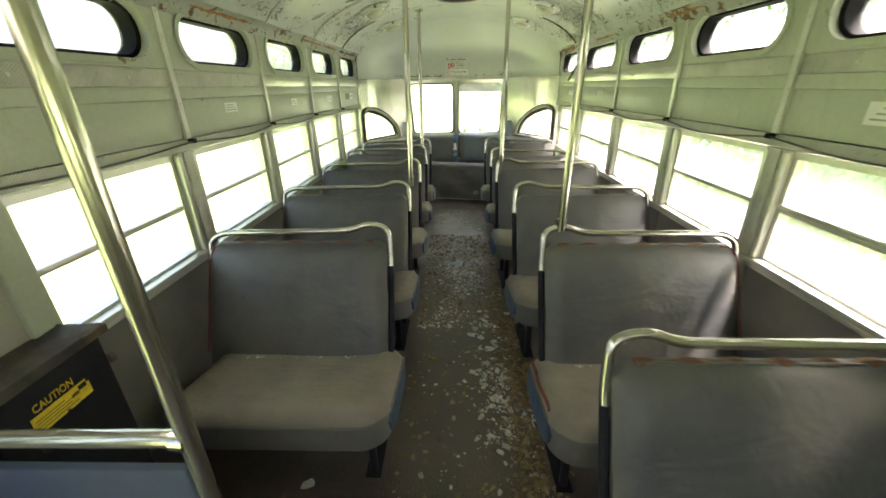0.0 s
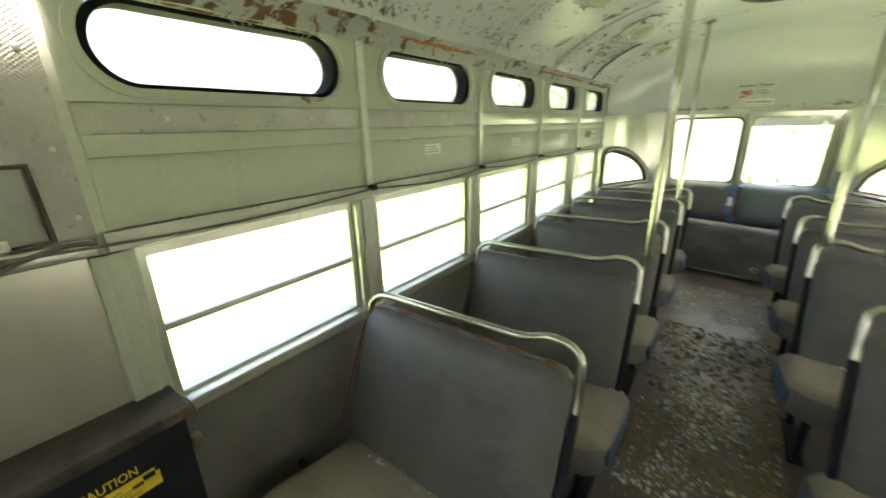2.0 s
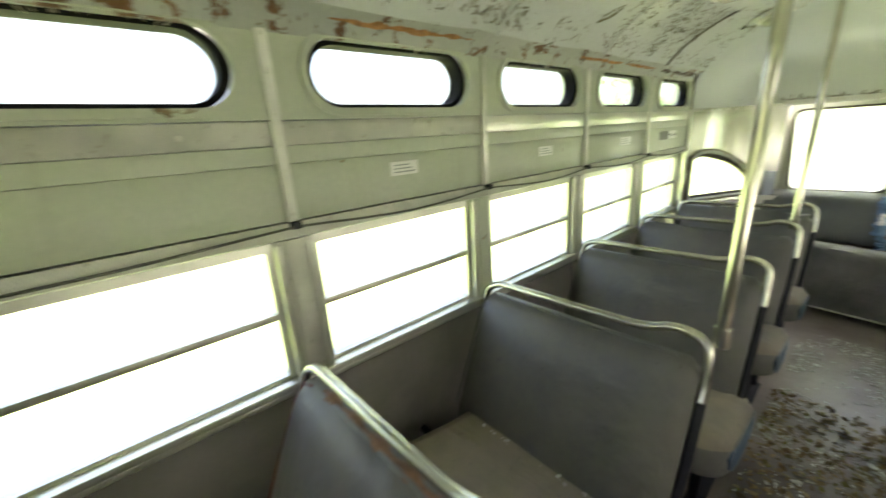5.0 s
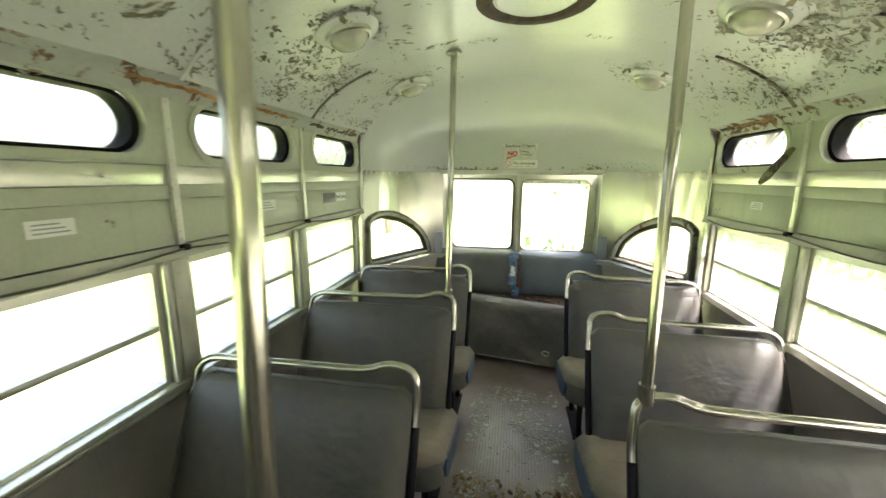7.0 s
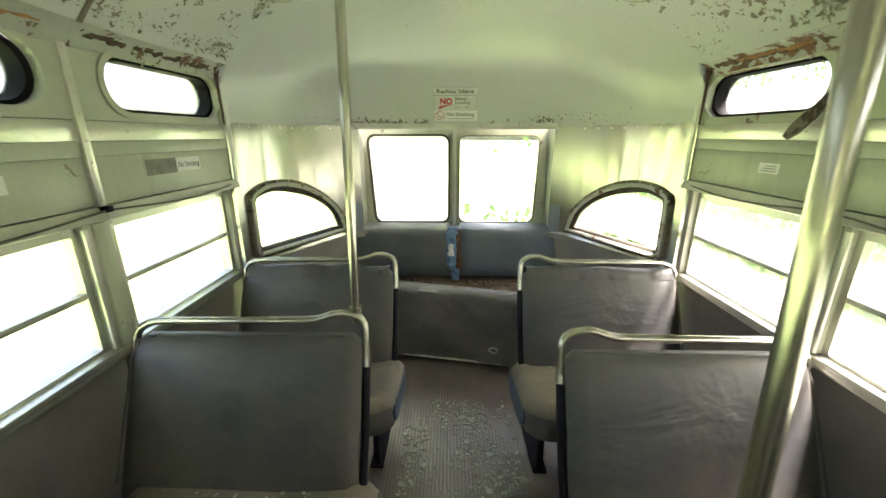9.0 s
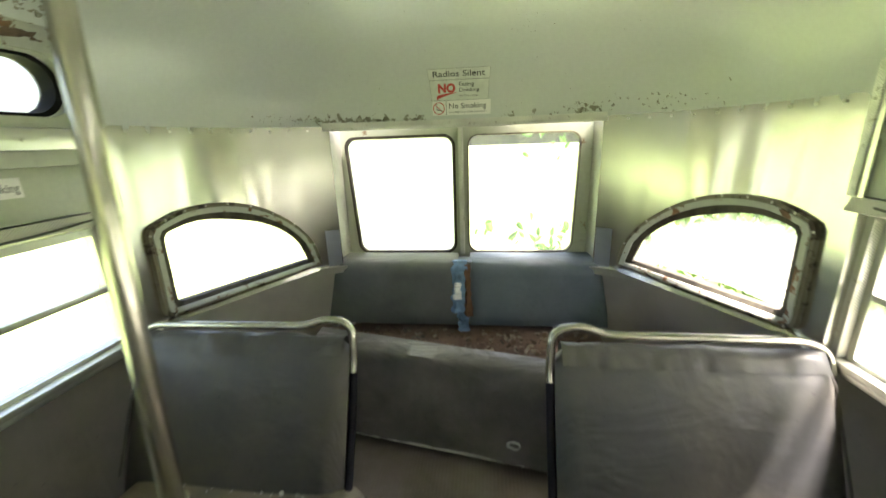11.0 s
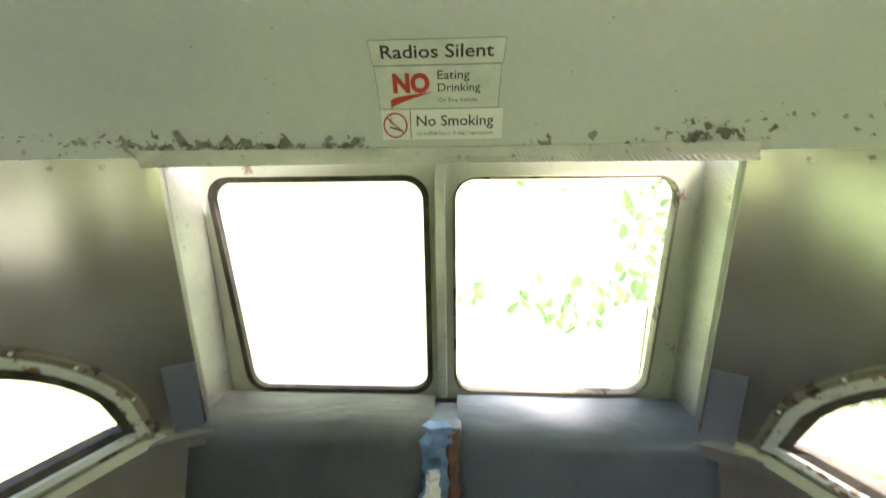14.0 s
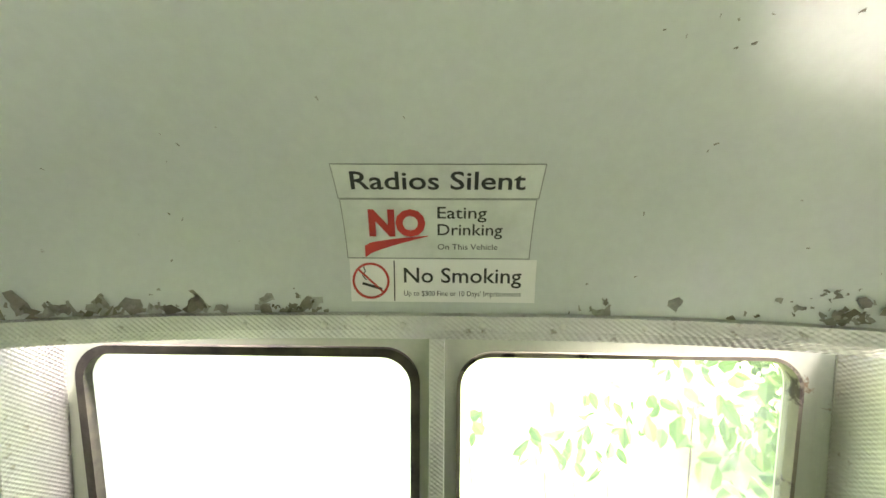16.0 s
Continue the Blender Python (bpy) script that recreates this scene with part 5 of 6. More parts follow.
# the bench's seat pad, stood on its long edge in front
pad = thing("loose_seat_pad", "black wrinkled vinyl bench pad standing on edge against the bench", "seat pad")
bm = bmesh.new()
nu, nv = 44, 20
lay = []
for side in (0, 1):
    rows = []
    for j in range(nv + 1):
        v = j / nv
        row = []
        for i in range(nu + 1):
            u = i / nu
            x = -0.715 + 1.36 * u
            y = 6.985 - 0.178 * (x + 0.705) - 0.055 * (1 - v)
            z = 0.045 + (0.440 - 0.032 * u) * v
            if side == 0:
                k = min(1.0, (1 - v) * 9) ** 0.5
                y -= 0.010 + 0.012 * k
                y -= 0.012 * noise.noise(Vector((x * 5, z * 7, 2.2))) + 0.007 * abs(noise.noise(Vector((x * 13 + z * 5, z * 9, 4.4))))
            else:
                y += 0.095
                z += 0.012 * (1 if v > 0.9 else 0)
            row.append(bm.verts.new((x, y, z)))
        rows.append(row)
    lay.append(rows)
for rows in lay:
    for ra, rb in zip(rows, rows[1:]):
        for k in range(nu):
            bm.faces.new((ra[k], ra[k + 1], rb[k + 1], rb[k]))
for k in range(nu):
    bm.faces.new((lay[0][0][k], lay[1][0][k], lay[1][0][k + 1], lay[0][0][k + 1]))
    bm.faces.new((lay[0][-1][k], lay[0][-1][k + 1], lay[1][-1][k + 1], lay[1][-1][k]))
for j in range(nv):
    bm.faces.new((lay[0][j][0], lay[0][j + 1][0], lay[1][j + 1][0], lay[1][j][0]))
    bm.faces.new((lay[0][j][-1], lay[1][j][-1], lay[1][j + 1][-1], lay[0][j + 1][-1]))
part("cover", bm, SHEETV, pad, smooth=60)
part("edge_binding", tubed([(-0.71 + 1.34 * k / 10, 6.985 - 0.178 * (-0.71 + 1.34 * k / 10 + 0.705) - 0.075, 0.046) for k in range(11)], 0.007, 6), GREYS, pad, "pale worn binding")
for x in (-0.6, 0.5):
    part("batten", boxed((x - 0.03, 6.90 - 0.178 * (x + 0.705) + 0.05, 0.0), (x + 0.03, 6.99 - 0.178 * (x + 0.705), 0.055)), WOOD, pad)
hx, hz = 0.235, 0.135
hy = 6.985 - 0.178 * (hx + 0.705) - 0.055 * 0.8 - 0.026
bm = bmesh.new()
rnd = random.Random(4)
tube(bm, [(hx + 0.028 * math.cos(a) * (0.8 + 0.4 * rnd.random()), hy, hz + 0.016 * math.sin(a) * (0.8 + 0.5 * rnd.random())) for a in (2 * math.pi * k / 9 for k in range(9))], 0.006, 5, True)
part("torn_rim", bm, GREYS, pad, "frayed grey rim of a small tear")

# ---- stickers ----
def on_dome(x, z, d):
    p, n = dome_point(x, z)
    return p + n * d


def dome_sheet(x0, x1, z0, z1, d, skew=0.0):
    bm = bmesh.new()
    n, m = 10, 6
    rows = [[bm.verts.new(on_dome(x0 + (x1 - x0) * i / n + skew * (1 - 2 * i / n) * (1 - j / m), z0 + (z1 - z0) * j / m, d)) for i in range(n + 1)] for j in range(m + 1)]
    low = [[bm.verts.new(on_dome(x0 + (x1 - x0) * i / n + skew * (1 - 2 * i / n) * (1 - j / m), z0 + (z1 - z0) * j / m, d - 0.0015)) for i in range(n + 1)] for j in range(m + 1)]
    for g in (rows, low):
        for ra, rb in zip(g, g[1:]):
            for k in range(n):
                bm.faces.new((ra[k], ra[k + 1], rb[k + 1], rb[k]))
    return bm


def dome_words(text, h, x, z, w, bold, mat, parent, d=0.0030):
    part("wording", lettering(text, h, lambda u, v, dd: on_dome(x + u, z + v, d), 0, bold, w), mat, parent, smooth=0)


notice = thing("radio_notice", "worn grey sticker reading Radios Silent, NO Eating Drinking On This Vehicle", "sticker")
top = part("upper_label", dome_sheet(-0.156, 0.142, 1.669, 1.714, 0.0020, 0.004), GREYS, notice, smooth=40)
dome_words("Radios Silent", 0.0235, -0.130, 1.682, 0.246, 0.012, INK, notice)
mid = part("middle_label", dome_sheet(-0.150, 0.135, 1.580, 1.6685, 0.0020, 0.004), GREYS, notice, smooth=40)
dome_words("NO", 0.036, -0.110, 1.616, 0.084, 0.05, REDINK, notice)
dome_words("Eating", 0.017, -0.008, 1.641, 0.072, 0.006, INK, notice)
dome_words("Drinking", 0.017, -0.008, 1.616, 0.096, 0.006, INK, notice)
dome_words("On This Vehicle", 0.0085, -0.008, 1.594, 0.090, 0.002, INK, notice)
bm = bmesh.new()
vs = [[bm.verts.new(on_dome(-0.118 + 0.096 * k / 12, zb, 0.0030)) for zb in (1.592 + 0.022 * (k / 12) ** 0.6 - 0.011 * (1 - k / 12), 1.599 + 0.016 * (k / 12) ** 0.5)] for k in range(13)]
for a, b in zip(vs, vs[1:]):
    bm.faces.new((a[0], a[1], b[1], b[0]))
part("red_swoosh", bm, REDINK, notice, smooth=0)

bm = bmesh.new()
for x0, x1, z0, z1 in ((-0.155, 0.141, 1.669, 1.714), (-0.149, 0.134, 1.580, 1.6675)):
    loop = [(x0, z1), (x1, z1), (x1 - 0.004, z0), (x0 + 0.004, z0)]
    for (xa, za), (xb, zb) in zip(loop, loop[1:] + loop[:1]):
        tube(bm, [on_dome(xa + (xb - xa) * k / 8, za + (zb - za) * k / 8, 0.0020) for k in range(9)], 0.0008, 5)
part("outline", bm, simple("sticker_edge", (0.25, 0.27, 0.24), 0.6), notice)

smoke = thing("smoking_notice", "white No Smoking sticker with a red crossed-out symbol", "sticker")
part("label", dome_sheet(-0.143, 0.142, 1.511, 1.578, 0.0022, 0.001), WHITE, smoke, smooth=40)
dome_words("No Smoking", 0.0235, -0.060, 1.542, 0.180, 0.008, INK, smoke)
dome_words("Up to $300 Fine or 10 Days' Imprisonment", 0.008, -0.060, 1.521, 0.180, 0.002, INK, smoke)
part("divider", dome_sheet(-0.0755, -0.0735, 1.513, 1.576, 0.0032), INK, smoke, smooth=0)
bm = bmesh.new()
tube(bm, [on_dome(-0.111 + 0.027 * math.cos(a), 1.544 + 0.027 * math.sin(a), 0.0022) for a in (2 * math.pi * k / 28 for k in range(28))], 0.0022, 5, True)
tube(bm, [on_dome(-0.131 + 0.040 * k / 4, 1.563 - 0.038 * k / 4, 0.0022) for k in range(5)], 0.0018, 5)
part("red_symbol", bm, REDINK, smoke)
bm = bmesh.new()
tube(bm, [on_dome(-0.124 + 0.030 * k / 3, 1.540 - 0.003 * k, 0.0020) for k in range(4)], 0.0022, 5)
tube(bm, [on_dome(x, z, 0.0020) for x, z in ((-0.118, 1.545), (-0.124, 1.553), (-0.119, 1.559), (-0.122, 1.566))], 0.0010, 5)
part("cigarette_mark", bm, INK, smoke)


def wall_sticker(sgn, y0, z0, w, h, words=None, kind=WHITE):
    """A paper sticker on an advert panel; small print as plain bars."""
    x = sgn * (XP - 0.0005)
    ob = thing("wall_sticker", "small white paper sticker with faded print on a wall panel", "sticker", "wall stickers")
    sheet = part("paper", boxed((x, y0, z0), (x - sgn * 0.0012, y0 + w, z0 + h)), kind, ob, smooth=0)
    if words:
        tagged(ob, "torn white No Smoking sticker on a wall panel")
        part("wording", lettering(words, h * 0.42, lambda u, v, d: (x - sgn * 0.002, y0 + 0.05 * w + u, z0 + 0.3 * h + v), 0, 0.01, w * 0.9), INK, ob, smooth=0)
    else:
        bm = bmesh.new()
        for k in range(3):
            box(bm, (x - sgn * 0.0012, y0 + 0.12 * w, z0 + h * (0.2 + 0.25 * k)), (x - sgn * 0.0020, y0 + w * (0.88 - 0.1 * k), z0 + h * (0.29 + 0.25 * k)))
        part("print_bar", bm, simple("faded_print", (0.33, 0.36, 0.34), 0.6), ob, smooth=0)


wall_sticker(-1, 3.865, 1.293, 0.105, 0.042)
wall_sticker(-1, 5.42, 1.285, 0.13, 0.045)
wall_sticker(-1, 6.145, 1.285, 0.14, 0.052, "No Smoking")
ob = part("sticker_ghost", boxed((-(XP - 0.0005), 5.99, 1.283), (-(XP - 0.0017), 6.142, 1.338)), simple("bare_panel_patch", (0.22, 0.23, 0.19), 0.6, 0.25, 30), None, smooth=0)
tagged(ob, "grey glue patch where a sticker was torn off the panel", "sticker")
wall_sticker(-1, 4.64, 1.29, 0.10, 0.04)
wall_sticker(1, 6.02, 1.288, 0.09, 0.036)
wall_sticker(1, 5.20, 1.29, 0.10, 0.04)
wall_sticker(1, 3.03, 1.27, 0.13, 0.06)

# ---- wiring along the headers, and a hanging strip of gasket ----
for sgn, ys in ((-1, [2.57] + POSTS_L[1:]), (1, POSTS_R)):
    pts = []
    for a, b in zip(ys, ys[1:]):
        for k in range(8):
            u = k / 8
            pts.append((sgn * (1.072 - 0.012 * math.sin(math.pi * u)), a + (b - a) * u, 1.204 - (0.014 + 0.012 * math.sin(a * 17.0) ** 2) * math.sin(math.pi * u) ** 1.3))
    ob = part("cable", tubed(pts, 0.0034, 6), CABLE)
    tagged(ob, "thin dirty cable sagging along the window header", "cable", "header cables")
    for y in ys[1:-1]:
        part("clip", boxed((sgn * 1.065, y - 0.012, 1.198), (sgn * 1.098, y + 0.012, 1.216), 0.003), BLACK, ob)
bm = bmesh.new()
rows = []
for k, (y, z, w) in enumerate(((5.845, 1.560, 0.012), (5.862, 1.535, 0.030), (5.885, 1.500, 0.036), (5.905, 1.470, 0.040), (5.925, 1.440, 0.036), (5.945, 1.412, 0.016))):
    x = 1.078 - 0.010 * k
    rows.append([bm.verts.new((x + dx, y + e * w * 0.5 + 0.004 * math.sin(5 * k + e), z + e * w * 0.35)) for dx in (0, 0.004) for e in (-1, 1)])
for ra, rb in zip(rows, rows[1:]):
    for p, q in ((0, 1), (1, 3), (3, 2), (2, 0)):
        bm.faces.new((ra[p], ra[q], rb[q], rb[p]))
for r in (rows[0], rows[-1]):
    bm.faces.new((r[0], r[1], r[3], r[2]))
ob = part("hanging_gasket", bm, OLDRUB)
tagged(ob, "loose grey strip of torn rubber hanging from an upper window", "rubber strip")

# ---- peeling paint: curled flakes on the ceiling ----
rnd = random.Random(21)


def curl(bm, p, n, size):
    """A small bent flake at p, held at one edge and hanging off along n."""
    t = n.orthogonal().normalized()
    t = Matrix.Rotation(rnd.random() * 6.28, 3, n) @ t
    b = n.cross(t)
    L, W = size * (0.6 + 0.8 * rnd.random()), size * (0.3 + 0.5 * rnd.random())
    lift = 0.12 + 0.55 * rnd.random()
    rows = []
    for k in range(4):
        u = k / 3
        c = p + t * (L * u * (1 - 0.25 * u * lift)) + n * (L * 0.5 * lift * u * u + 0.0008) + b * (W * 0.5 * (rnd.random() - 0.5))
        w = W * (1 - 0.5 * u) * (0.6 + 0.8 * rnd.random())
        rows.append((bm.verts.new(c - b * w / 2), bm.verts.new(c + b * w / 2)))
    for a, c in zip(rows, rows[1:]):
        bm.faces.new((a[0], a[1], c[1], c[0]))


def cabin_spot(x, y):
    n = Vector((-(ceil_z(x + 0.01) - ceil_z(x - 0.01)) / 0.02, 0, 1)).normalized()
    return Vector((x, y, ceil_z(x))), -n


bm = bmesh.new()
for k in range(6500):
    side = -1 if rnd.random() < 0.5 else 1
    y = 2.6 + 3.2 * rnd.random()
    x = side * (1.0 - 0.46 * rnd.random() ** 1.3)
    if noise.noise(Vector((x * 2.5, y * 2.1, 3.3))) + 0.35 * noise.noise(Vector((x * 8, y * 7, 1.9))) + 0.15 * rnd.random() < 0.24:
        continue
    curl(bm, *cabin_spot(x, y), 0.009 + 0.030 * rnd.random() ** 2)
ob = part("paint_flakes", bm, CURLS, None, smooth=0)
tagged(ob, "curled flakes of old paint peeling off the cabin ceiling", "paint flakes", kind="stuff")
bm = bmesh.new()
for k in range(2600):
    side = -1 if rnd.random() < 0.5 else 1
    y = 2.7 + 3.75 * rnd.random()
    if noise.noise(Vector((side * 3.0, y * 3.3, 1.1))) < -0.10 + 0.25 * rnd.random():
        continue
    curl(bm, *cabin_spot(side * (1.003 - 0.05 * rnd.random() ** 2), y), 0.006 + 0.014 * rnd.random())
for k in range(1500):
    side = -1 if rnd.random() < 0.5 else 1
    x, y = side * (0.74 + 0.26 * rnd.random()), 4.9 + 0.86 * rnd.random()
    if noise.noise(Vector((x * 6, y * 6, 5.5))) > -0.08 + 0.3 * (rnd.random() - 0.5):
        curl(bm, *cabin_spot(x, y), 0.008 + 0.016 * rnd.random())
for lx, ly in ((-0.635, 6.18), (0.62, 6.22), (-0.645, 5.36), (0.66, 5.40), (-0.645, 4.50), (0.66, 4.52)):
    for k in range(260):
        a, r = rnd.random() * 6.28, 0.115 + 0.15 * rnd.random() ** 1.7
        x, y = lx + r * math.cos(a) * 1.1, ly + r * math.sin(a)
        if y < 6.46 and abs(x) < 1.0 and noise.noise(Vector((x * 9, y * 9, 0.7))) > -0.12:
            curl(bm, *cabin_spot(x, y), 0.009 + 0.026 * rnd.random() ** 2)
for y in (4.285, 5.025, 5.775):
    for k in range(150):
        x = (2 * rnd.random() - 1) * 0.98
        if noise.noise(Vector((x * 5, y * 3, 9.1))) > -0.05:
            curl(bm, *cabin_spot(x, y + 0.06 * (rnd.random() - 0.5)), 0.006 + 0.012 * rnd.random())
for k in range(900):
    side = -1 if rnd.random() < 0.5 else 1
    if rnd.random() < 0.5:
        x, y = side * (0.62 + 0.38 * rnd.random() ** 0.8), 5.775 + 0.07 * rnd.gauss(0, 1)
    else:
        x, y = side * (1.0 - 0.16 * rnd.random() ** 1.8), 5.8 + 0.62 * rnd.random()
    if noise.noise(Vector((x * 8, y * 8, 2.6))) > -0.10:
        curl(bm, *cabin_spot(x, y), 0.008 + 0.020 * rnd.random() ** 1.6)
for sgn, posts in ((-1, POSTS_L), (1, POSTS_R)):
    for i, (a, b) in enumerate(zip(posts, posts[1:])):
        mid, L = upper_opening(sgn, i, a, b)
        for k in range(26):
            y = mid + (L - 0.14) * (rnd.random() - 0.5)
            if noise.noise(Vector((y * 14, sgn * 2.0, 4.7))) > -0.15:
                curl(bm, Vector((sgn * (XP - 0.014 + 0.02 * rnd.random()), y, 1.656 + 0.004 * rnd.random())), Vector((-sgn * 0.6, 0, -0.8)).normalized(), 0.006 + 0.012 * rnd.random())
ob = part("olive_flakes", bm, OLIVECURLS, None, smooth=0)
tagged(ob, "olive brown paint flakes along the ceiling seams and lamps", "paint flakes", kind="stuff")
bm = bmesh.new()
for k in range(430):
    x = (2 * rnd.random() - 1) * 1.0
    edge = rnd.random() ** 2.2
    z = 1.499 + 0.026 * edge if abs(x) < 0.72 else 1.470 + 0.14 * edge
    dense = 0.95 if -0.74 < x < -0.20 else (0.7 if 0.30 < x < 0.70 else 0.45)
    if rnd.random() > dense or noise.noise(Vector((x * 7.0, 1.7, 0.2))) < -0.12 + 0.3 * (rnd.random() - 0.5):
        continue
    p, n = dome_point(x, z)
    if -0.17 < x < 0.15 and abs(x) < 0.9:
        continue
    curl(bm, p, n, 0.006 + (0.020 if abs(x) < 0.74 else 0.012) * rnd.random() ** 2)
for k in range(80):
    x = -0.60 + 0.42 * rnd.random() if rnd.random() < 0.75 else 0.24 + 0.42 * rnd.random()
    if noise.noise(Vector((x * 11.0, 0.4, 6.2))) > -0.15:
        curl(bm, *dome_point(x, 1.4965 + 0.014 * rnd.random() ** 2), 0.012 + 0.022 * rnd.random() ** 1.5)
for k in range(85):
    if k < 60:
        x, z = (2 * rnd.random() - 1) * 0.75, 1.52 + 0.42 * rnd.random()
    else:
        x, z = 0.33 + 0.05 * rnd.gauss(0, 1), 1.86 + 0.02 * rnd.gauss(0, 1)
    if -0.19 < x < 0.17 and z < 1.74:
        continue
    p, n = dome_point(x, z)
    curl(bm, p, n, 0.002 + 0.004 * rnd.random())
for cx, cz, sx, sz, cnt in ((0.62, 1.53, 0.14, 0.020, 30), (-0.80, 1.51, 0.14, 0.025, 46), (0.86, 1.52, 0.08, 0.03, 36)):
    for k in range(cnt):
        x, z = cx + sx * rnd.gauss(0, 0.6), max(1.475, cz + sz * rnd.gauss(0, 0.7))
        if abs(x) < 0.98 and (z > 1.50 or abs(x) > 0.75):
            p, n = dome_point(x, z)
            curl(bm, p, n, 0.004 + 0.011 * rnd.random() ** 2)
ob = part("dome_flakes", bm, DARKCURLS, None, smooth=0)
tagged(ob, "dark curled paint flakes along the foot of the rear dome", "paint flakes", kind="stuff")

# ---- litter ----
def flake(bm, p, size, flat=0.25, sides=5):
    """A thin irregular chip lying on the floor."""
    rz, tip = rnd.random() * 6.28, flat * (rnd.random() - 0.5)
    m = Matrix.Translation(p) @ Matrix.Rotation(rz, 4, 'Z') @ Matrix.Rotation(tip, 4, 'X') @ Matrix.Rotation(flat * (rnd.random() - 0.5), 4, 'Y')
    pts = []
    for k in range(sides):
        a, r = 2 * math.pi * k / sides, size * (0.55 + 0.6 * rnd.random())
        pts.append((r * math.cos(a), r * math.sin(a) * 0.7))
    h = size * abs(math.sin(tip)) * 0.8 + 0.002
    top = [bm.verts.new(m @ Vector((x, y, h + 0.0012))) for x, y in pts]
    low = [bm.verts.new(m @ Vector((x, y, h))) for x, y in pts]
    bm.faces.new(top)
    bm.faces.new(low[::-1])
    for k in range(sides):
        bm.faces.new((top[k], low[k], low[(k + 1) % sides], top[(k + 1) % sides]))


bm = bmesh.new()
for k in range(15000):
    y = 2.75 + 3.7 * rnd.random()
    if y < 4.0:
        x = 0.20 + 0.075 * rnd.gauss(0, 1) if rnd.random() < 0.7 else -0.28 + 0.6 * rnd.random()
        keep = 0.36 if x > 0.08 else 0.12
    elif y < 5.5:
        x, keep = -0.28 + 0.58 * rnd.random(), 0.95 if 4.3 < y < 5.25 else 0.7
    else:
        x, keep = -0.26 + 0.55 * rnd.random(), 0.75
    keep *= min(1.0, max(0.05, 0.28 + 2.3 * noise.noise(Vector((x * 6.0, y * 5.0, 4.4)))))
    if rnd.random() > keep or not -0.30 < x < 0.36:
        continue
    big = 0.022 if rnd.random() < 0.12 else 0.010
    flake(bm, (x, y, 0.0), 0.0034 + big * rnd.random() ** 1.8)
for k in range(46):
    flake(bm, (0.16 + 0.06 * rnd.gauss(0, 1), 3.15 + 1.1 * rnd.random(), 0.0), 0.014 + 0.022 * rnd.random(), 0.2, 6)
for x, y, s in ((0.083, 3.99, 0.038), (0.17, 4.19, 0.03), (0.127, 3.67, 0.030), (0.141, 3.13, 0.024), (-0.175, 3.02, 0.022), (-0.60, 2.98, 0.032), (0.076, 5.965, 0.02), (0.06, 5.75, 0.016), (0.11, 3.90, 0.034), (0.19, 3.84, 0.042), (0.05, 3.93, 0.024), (0.21, 3.55, 0.036), (0.17, 3.42, 0.032), (0.25, 3.72, 0.030), (-0.02, 4.62, 0.02), (0.10, 4.75, 0.035), (0.14, 4.70, 0.03), (-0.10, 4.72, 0.022), (-0.05, 3.30, 0.018)):
    flake(bm, (x, y, 0.0), s, 0.15, 6)
ob = part("paint_chips", bm, CHIPS, None, smooth=0)
tagged(ob, "pale fallen paint chips scattered on the aisle floor", "debris", kind="stuff")
bm = bmesh.new()
for k in range(3800):
    y = 2.7 + 2.9 * rnd.random() ** 0.9
    x = (0.285 + 0.055 * rnd.gauss(0, 1)) if y < 4.1 and rnd.random() < 0.8 else -0.28 + 0.6 * rnd.random()
    if y > 4.1 and rnd.random() > 0.75:
        continue
    if -0.32 < x < 0.42:
        flake(bm, (x, y, 0.0), 0.006 + 0.013 * rnd.random(), 0.9, 6)
ob = part("dry_leaves", bm, LITTER, None, smooth=0)
tagged(ob, "brown dry leaves and crumbs along the aisle edge", "leaf litter", kind="stuff")
bm = bmesh.new()
for k in range(800):
    x, y = -0.72 + 1.4 * rnd.random(), 6.99 + 0.25 * rnd.random()
    if x > 0.48 and y < 7.17 or x < -0.62 and y < 7.13:
        continue
    flake(bm, (x, y, 0.416), 0.004 + 0.022 * rnd.random() ** 2.5, 1.1, 5)
ob = part("bench_litter", bm, RUBBISH, None, smooth=0)
tagged(ob, "crumbled brown rubbish lying on the bench boards", "debris", kind="stuff")
bm = bmesh.new()
for rows, sgn in ((ROWS_L, -1), (ROWS_R, 1)):
    for y in rows:
        for k in range(16):
            x = sgn * (0.42 + 0.55 * rnd.random())
            flake(bm, (x, y - 0.235 - 0.015 * rnd.random(), 0.366), 0.004 + 0.010 * rnd.random() ** 2, 0.6, 5)
ob = part("seat_crumbs", bm, CHIPS, None, smooth=0)
tagged(ob, "white foam crumbs and chips along the seat backs", "debris", kind="stuff")

# ---- outside ----
ground = part("ground", boxed((-150, -150, -0.95), (150, 150, -0.85)), GRASS, None, smooth=0)
tagged(ground, "rough sunlit grass round the parked coach", "ground", kind="structure")


def leaves(bm, centre, radius, count, size, rnd):
    for k in range(count):
        d = Vector((rnd.gauss(0, 1), rnd.gauss(0, 1), rnd.gauss(0, 0.8)))
        p = Vector(centre) + d.normalized() * radius * rnd.random() ** 0.45
        q = Euler((rnd.random() * 6.28, rnd.random() * 6.28, rnd.random() * 6.28)).to_matrix()
        s = size * (0.6 + 0.8 * rnd.random())
        vs = [bm.verts.new(p + q @ Vector(c) * s) for c in ((-0.5, 0, 0), (-0.28, 0.26, 0.06), (0.12, 0.24, 0.05), (0.5, 0, -0.05), (0.12, -0.24, 0.05), (-0.28, -0.26, 0.06))]
        bm.faces.new(vs[:4])
        bm.faces.new((vs[0], vs[3], vs[4], vs[5]))


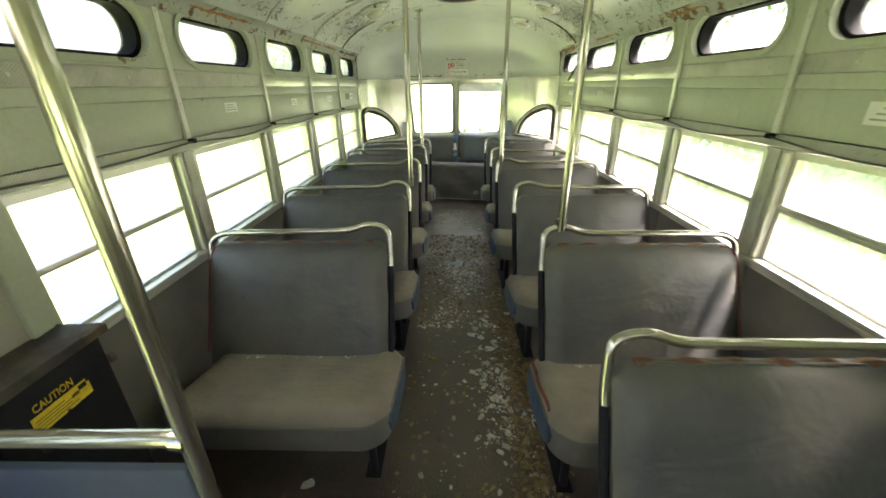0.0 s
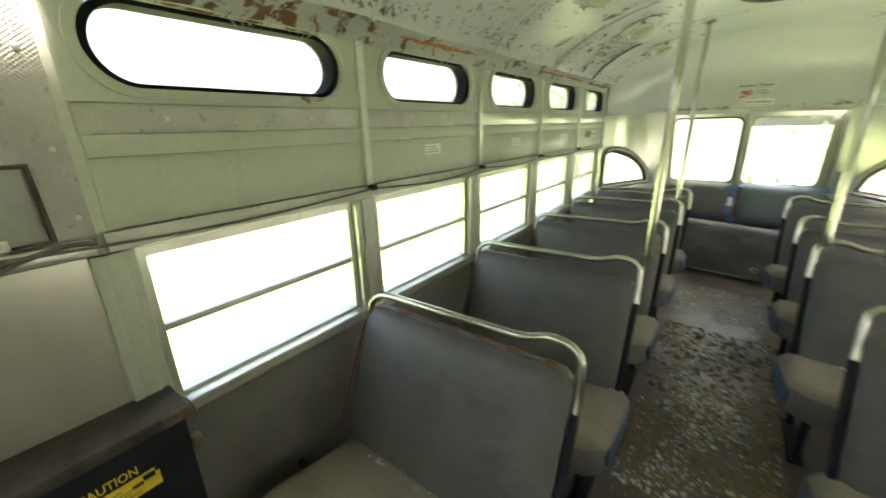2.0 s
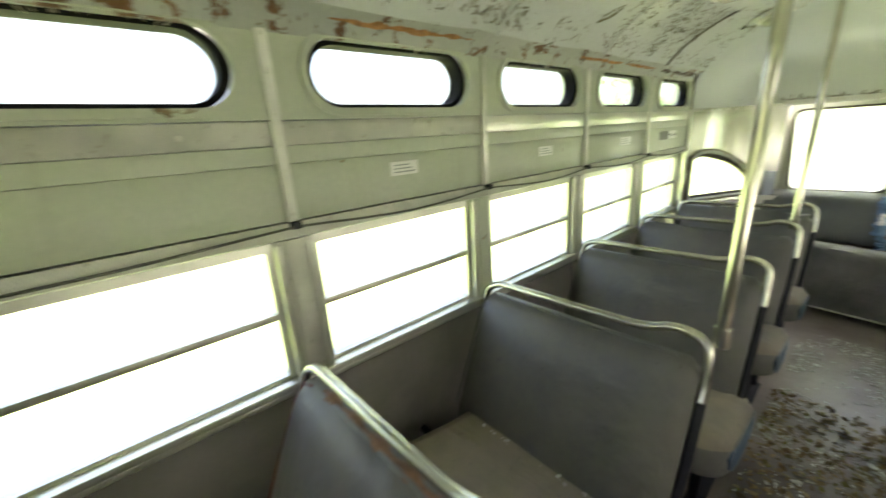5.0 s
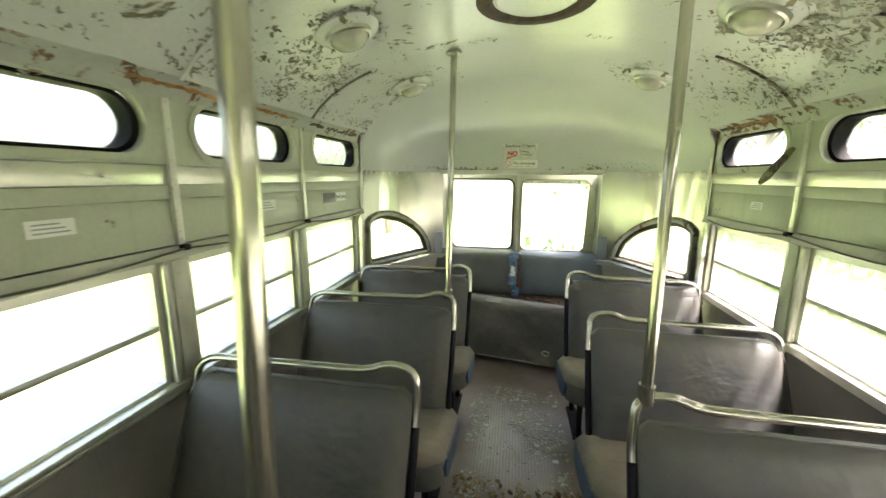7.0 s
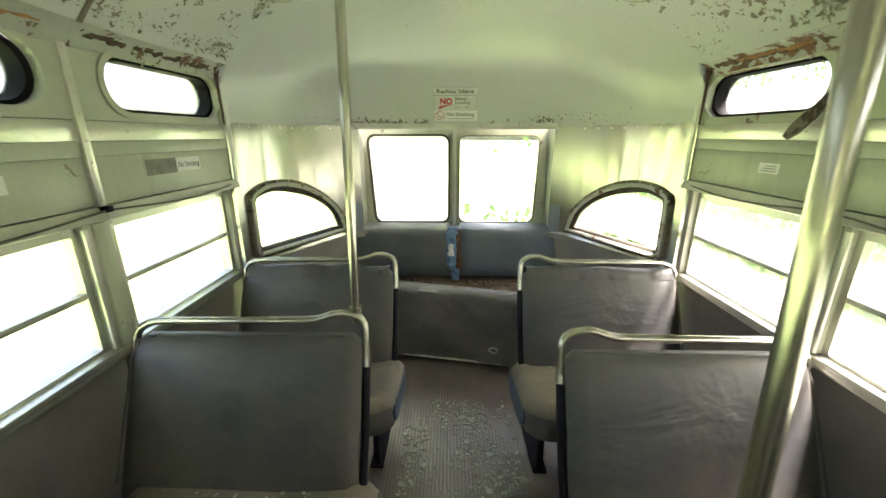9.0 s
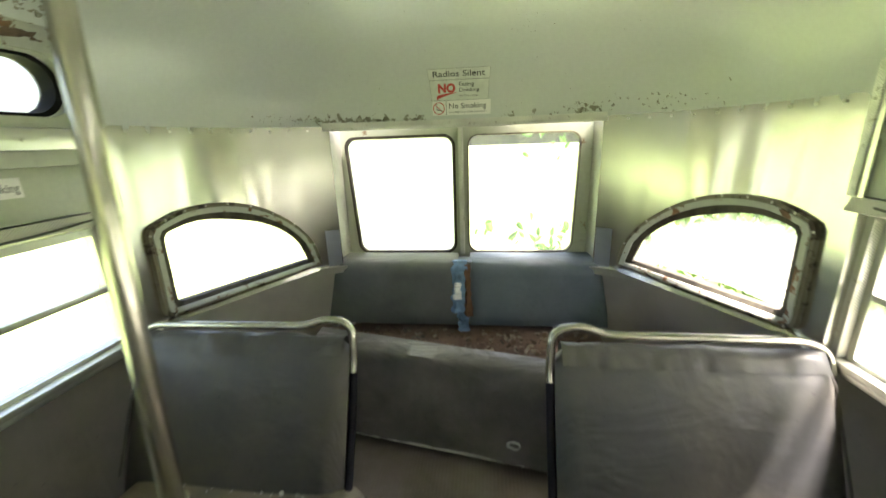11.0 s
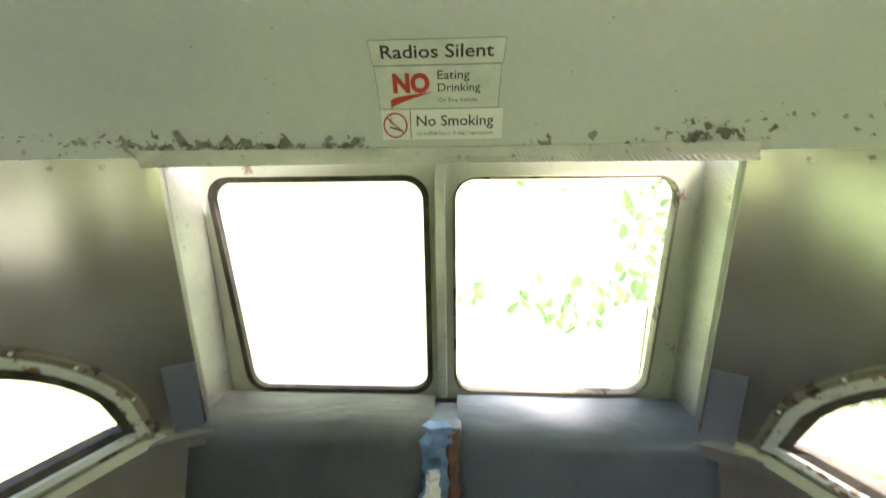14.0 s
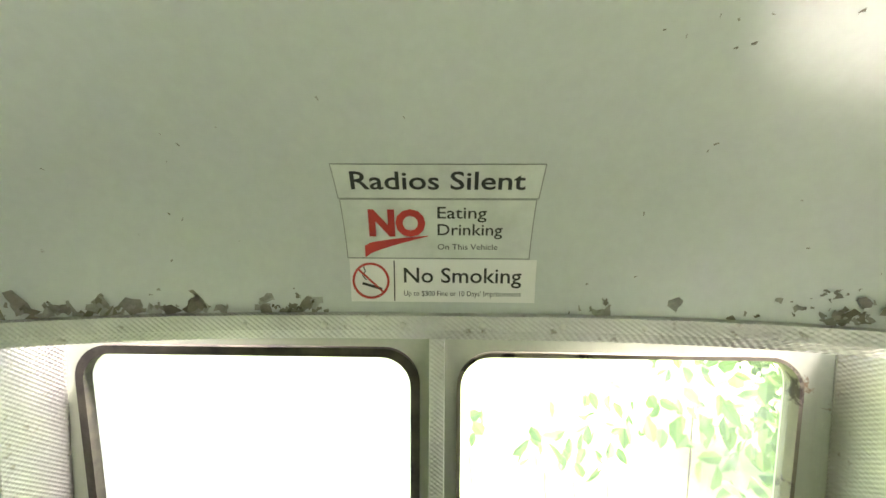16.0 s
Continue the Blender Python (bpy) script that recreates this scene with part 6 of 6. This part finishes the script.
def tree(seed, height, spread, leaf=0.14, count=2600):
    rnd = random.Random(seed)
    ob = thing("tree", "leafy green broadleaf tree outside the coach", "tree", "trees round the coach")
    bm = bmesh.new()
    pts = [Vector((0.12 * height * 0.1 * rnd.gauss(0, 1) * k, 0.1 * rnd.gauss(0, 1) * k, height * 0.75 * k / 5)) for k in range(6)]
    pts[0] = Vector((0, 0, -0.1))
    n = 9
    rings = [[bm.verts.new(p + Vector((math.cos(2 * math.pi * i / n), math.sin(2 * math.pi * i / n), 0)) * (0.028 * height * (1 - 0.8 * k / 5))) for i in range(n)] for k, p in enumerate(pts)]
    for ra, rb in zip(rings, rings[1:]):
        for i in range(n):
            bm.faces.new((ra[i], ra[(i + 1) % n], rb[(i + 1) % n], rb[i]))
    crown = bmesh.new()
    for k in range(9):
        a, lo = 2.4 * k + rnd.random(), 0.25 + 0.08 * k * 0.7
        base = pts[min(5, 1 + k // 2)]
        tip = base + Vector((math.cos(a), math.sin(a), 0.5 + 0.5 * rnd.random())) * spread * (0.6 + 0.4 * rnd.random())
        tube(bm, [base, base.lerp(tip, 0.5) + Vector((0, 0, 0.12 * spread)), tip], 0.008 * height * (1 - 0.05 * k), 6)
        leaves(crown, tip, spread * 0.55, count // 10, leaf, rnd)
    leaves(crown, pts[-1], spread * 0.6, count // 10, leaf, rnd)
    part("trunk", bm, BARK, ob)
    part("crown", crown, LEAF, ob, smooth=0)
    return ob


kinds = [tree(5, 6.5, 2.2), tree(9, 8.0, 2.6), tree(14, 5.0, 1.9)]
spots = [(10.5, 3.0), (12.5, 7.5), (9.0, 12.5), (13.5, -1.0), (16.0, 4.0), (12.0, 15.0), (7.0, 17.0), (-5.0, 19.0), (14.0, 9.0), (9.0, 20.0)]
for i, (x, y) in enumerate(spots):
    m = pose(x, y, -0.87, 0, 0, 67 * i)
    if i < 3:
        kinds[i].matrix_basis = m
    else:
        copy_thing(kinds[i % 3], m)


def bush(name, label, spots, leaf, seed, foliage=LEAF):
    rnd = random.Random(seed)
    ob = thing(name, label, "bush", "bushes round the coach")
    crown, stems = bmesh.new(), bmesh.new()
    for x, y, z, r, c in spots:
        leaves(crown, (x, y, z), r, c, leaf, rnd)
        tube(stems, [(x + 0.05, y + 0.2, -0.9), (x + 0.1, y + 0.2, -0.4), (x, y, z - 0.8 * r)], 0.003, 5)
    part("stem", stems, BARK, ob)
    part("foliage", crown, foliage, ob, smooth=0)


bush("vine_bush", "tangle of bright green vine leaves close behind the rear window", [(1.02, 8.35, 1.12, 0.22, 30), (0.45, 8.5, 0.62, 0.16, 12), (0.10, 8.5, 0.66, 0.12, 7), (1.05, 8.4, 0.82, 0.20, 24), (0.70, 9.6, 1.40, 0.30, 16), (0.62, 8.6, 0.50, 0.16, 14), (0.95, 9.0, 0.5, 0.26, 26)], 0.085, 31, PALELEAF)
for k in range(9):
    y = 0.4 + 1.25 * k
    rb = random.Random(50 + k)
    x = 3.6 + 0.9 * rb.random()
    bush("hedge_bush", "tall loose leafy bush in the green growth beside the coach", [(x + 0.5 * rb.gauss(0, 1), y + 0.5 * rb.gauss(0, 1), -0.35 + 0.52 * j, 0.75 - 0.05 * j, 330) for j in range(4)], 0.13, 60 + k)
bush("hedge_bush", "loose leafy bush beside the rear corner of the coach", [(3.6, 9.2, 0.6, 0.8, 500), (4.3, 8.2, 0.2, 0.8, 450), (3.4, 10.4, 0.9, 0.9, 500), (5.2, 7.2, 0.0, 0.8, 400)], 0.10, 33)
bush("grass_tuft", "shaded green weeds outside the open entrance door", [(-1.75, 1.75, -0.70, 0.30, 260), (-1.60, 2.15, -0.74, 0.26, 220), (-2.1, 2.0, -0.66, 0.34, 260), (-1.8, 1.25, -0.70, 0.30, 240)], 0.085, 35)
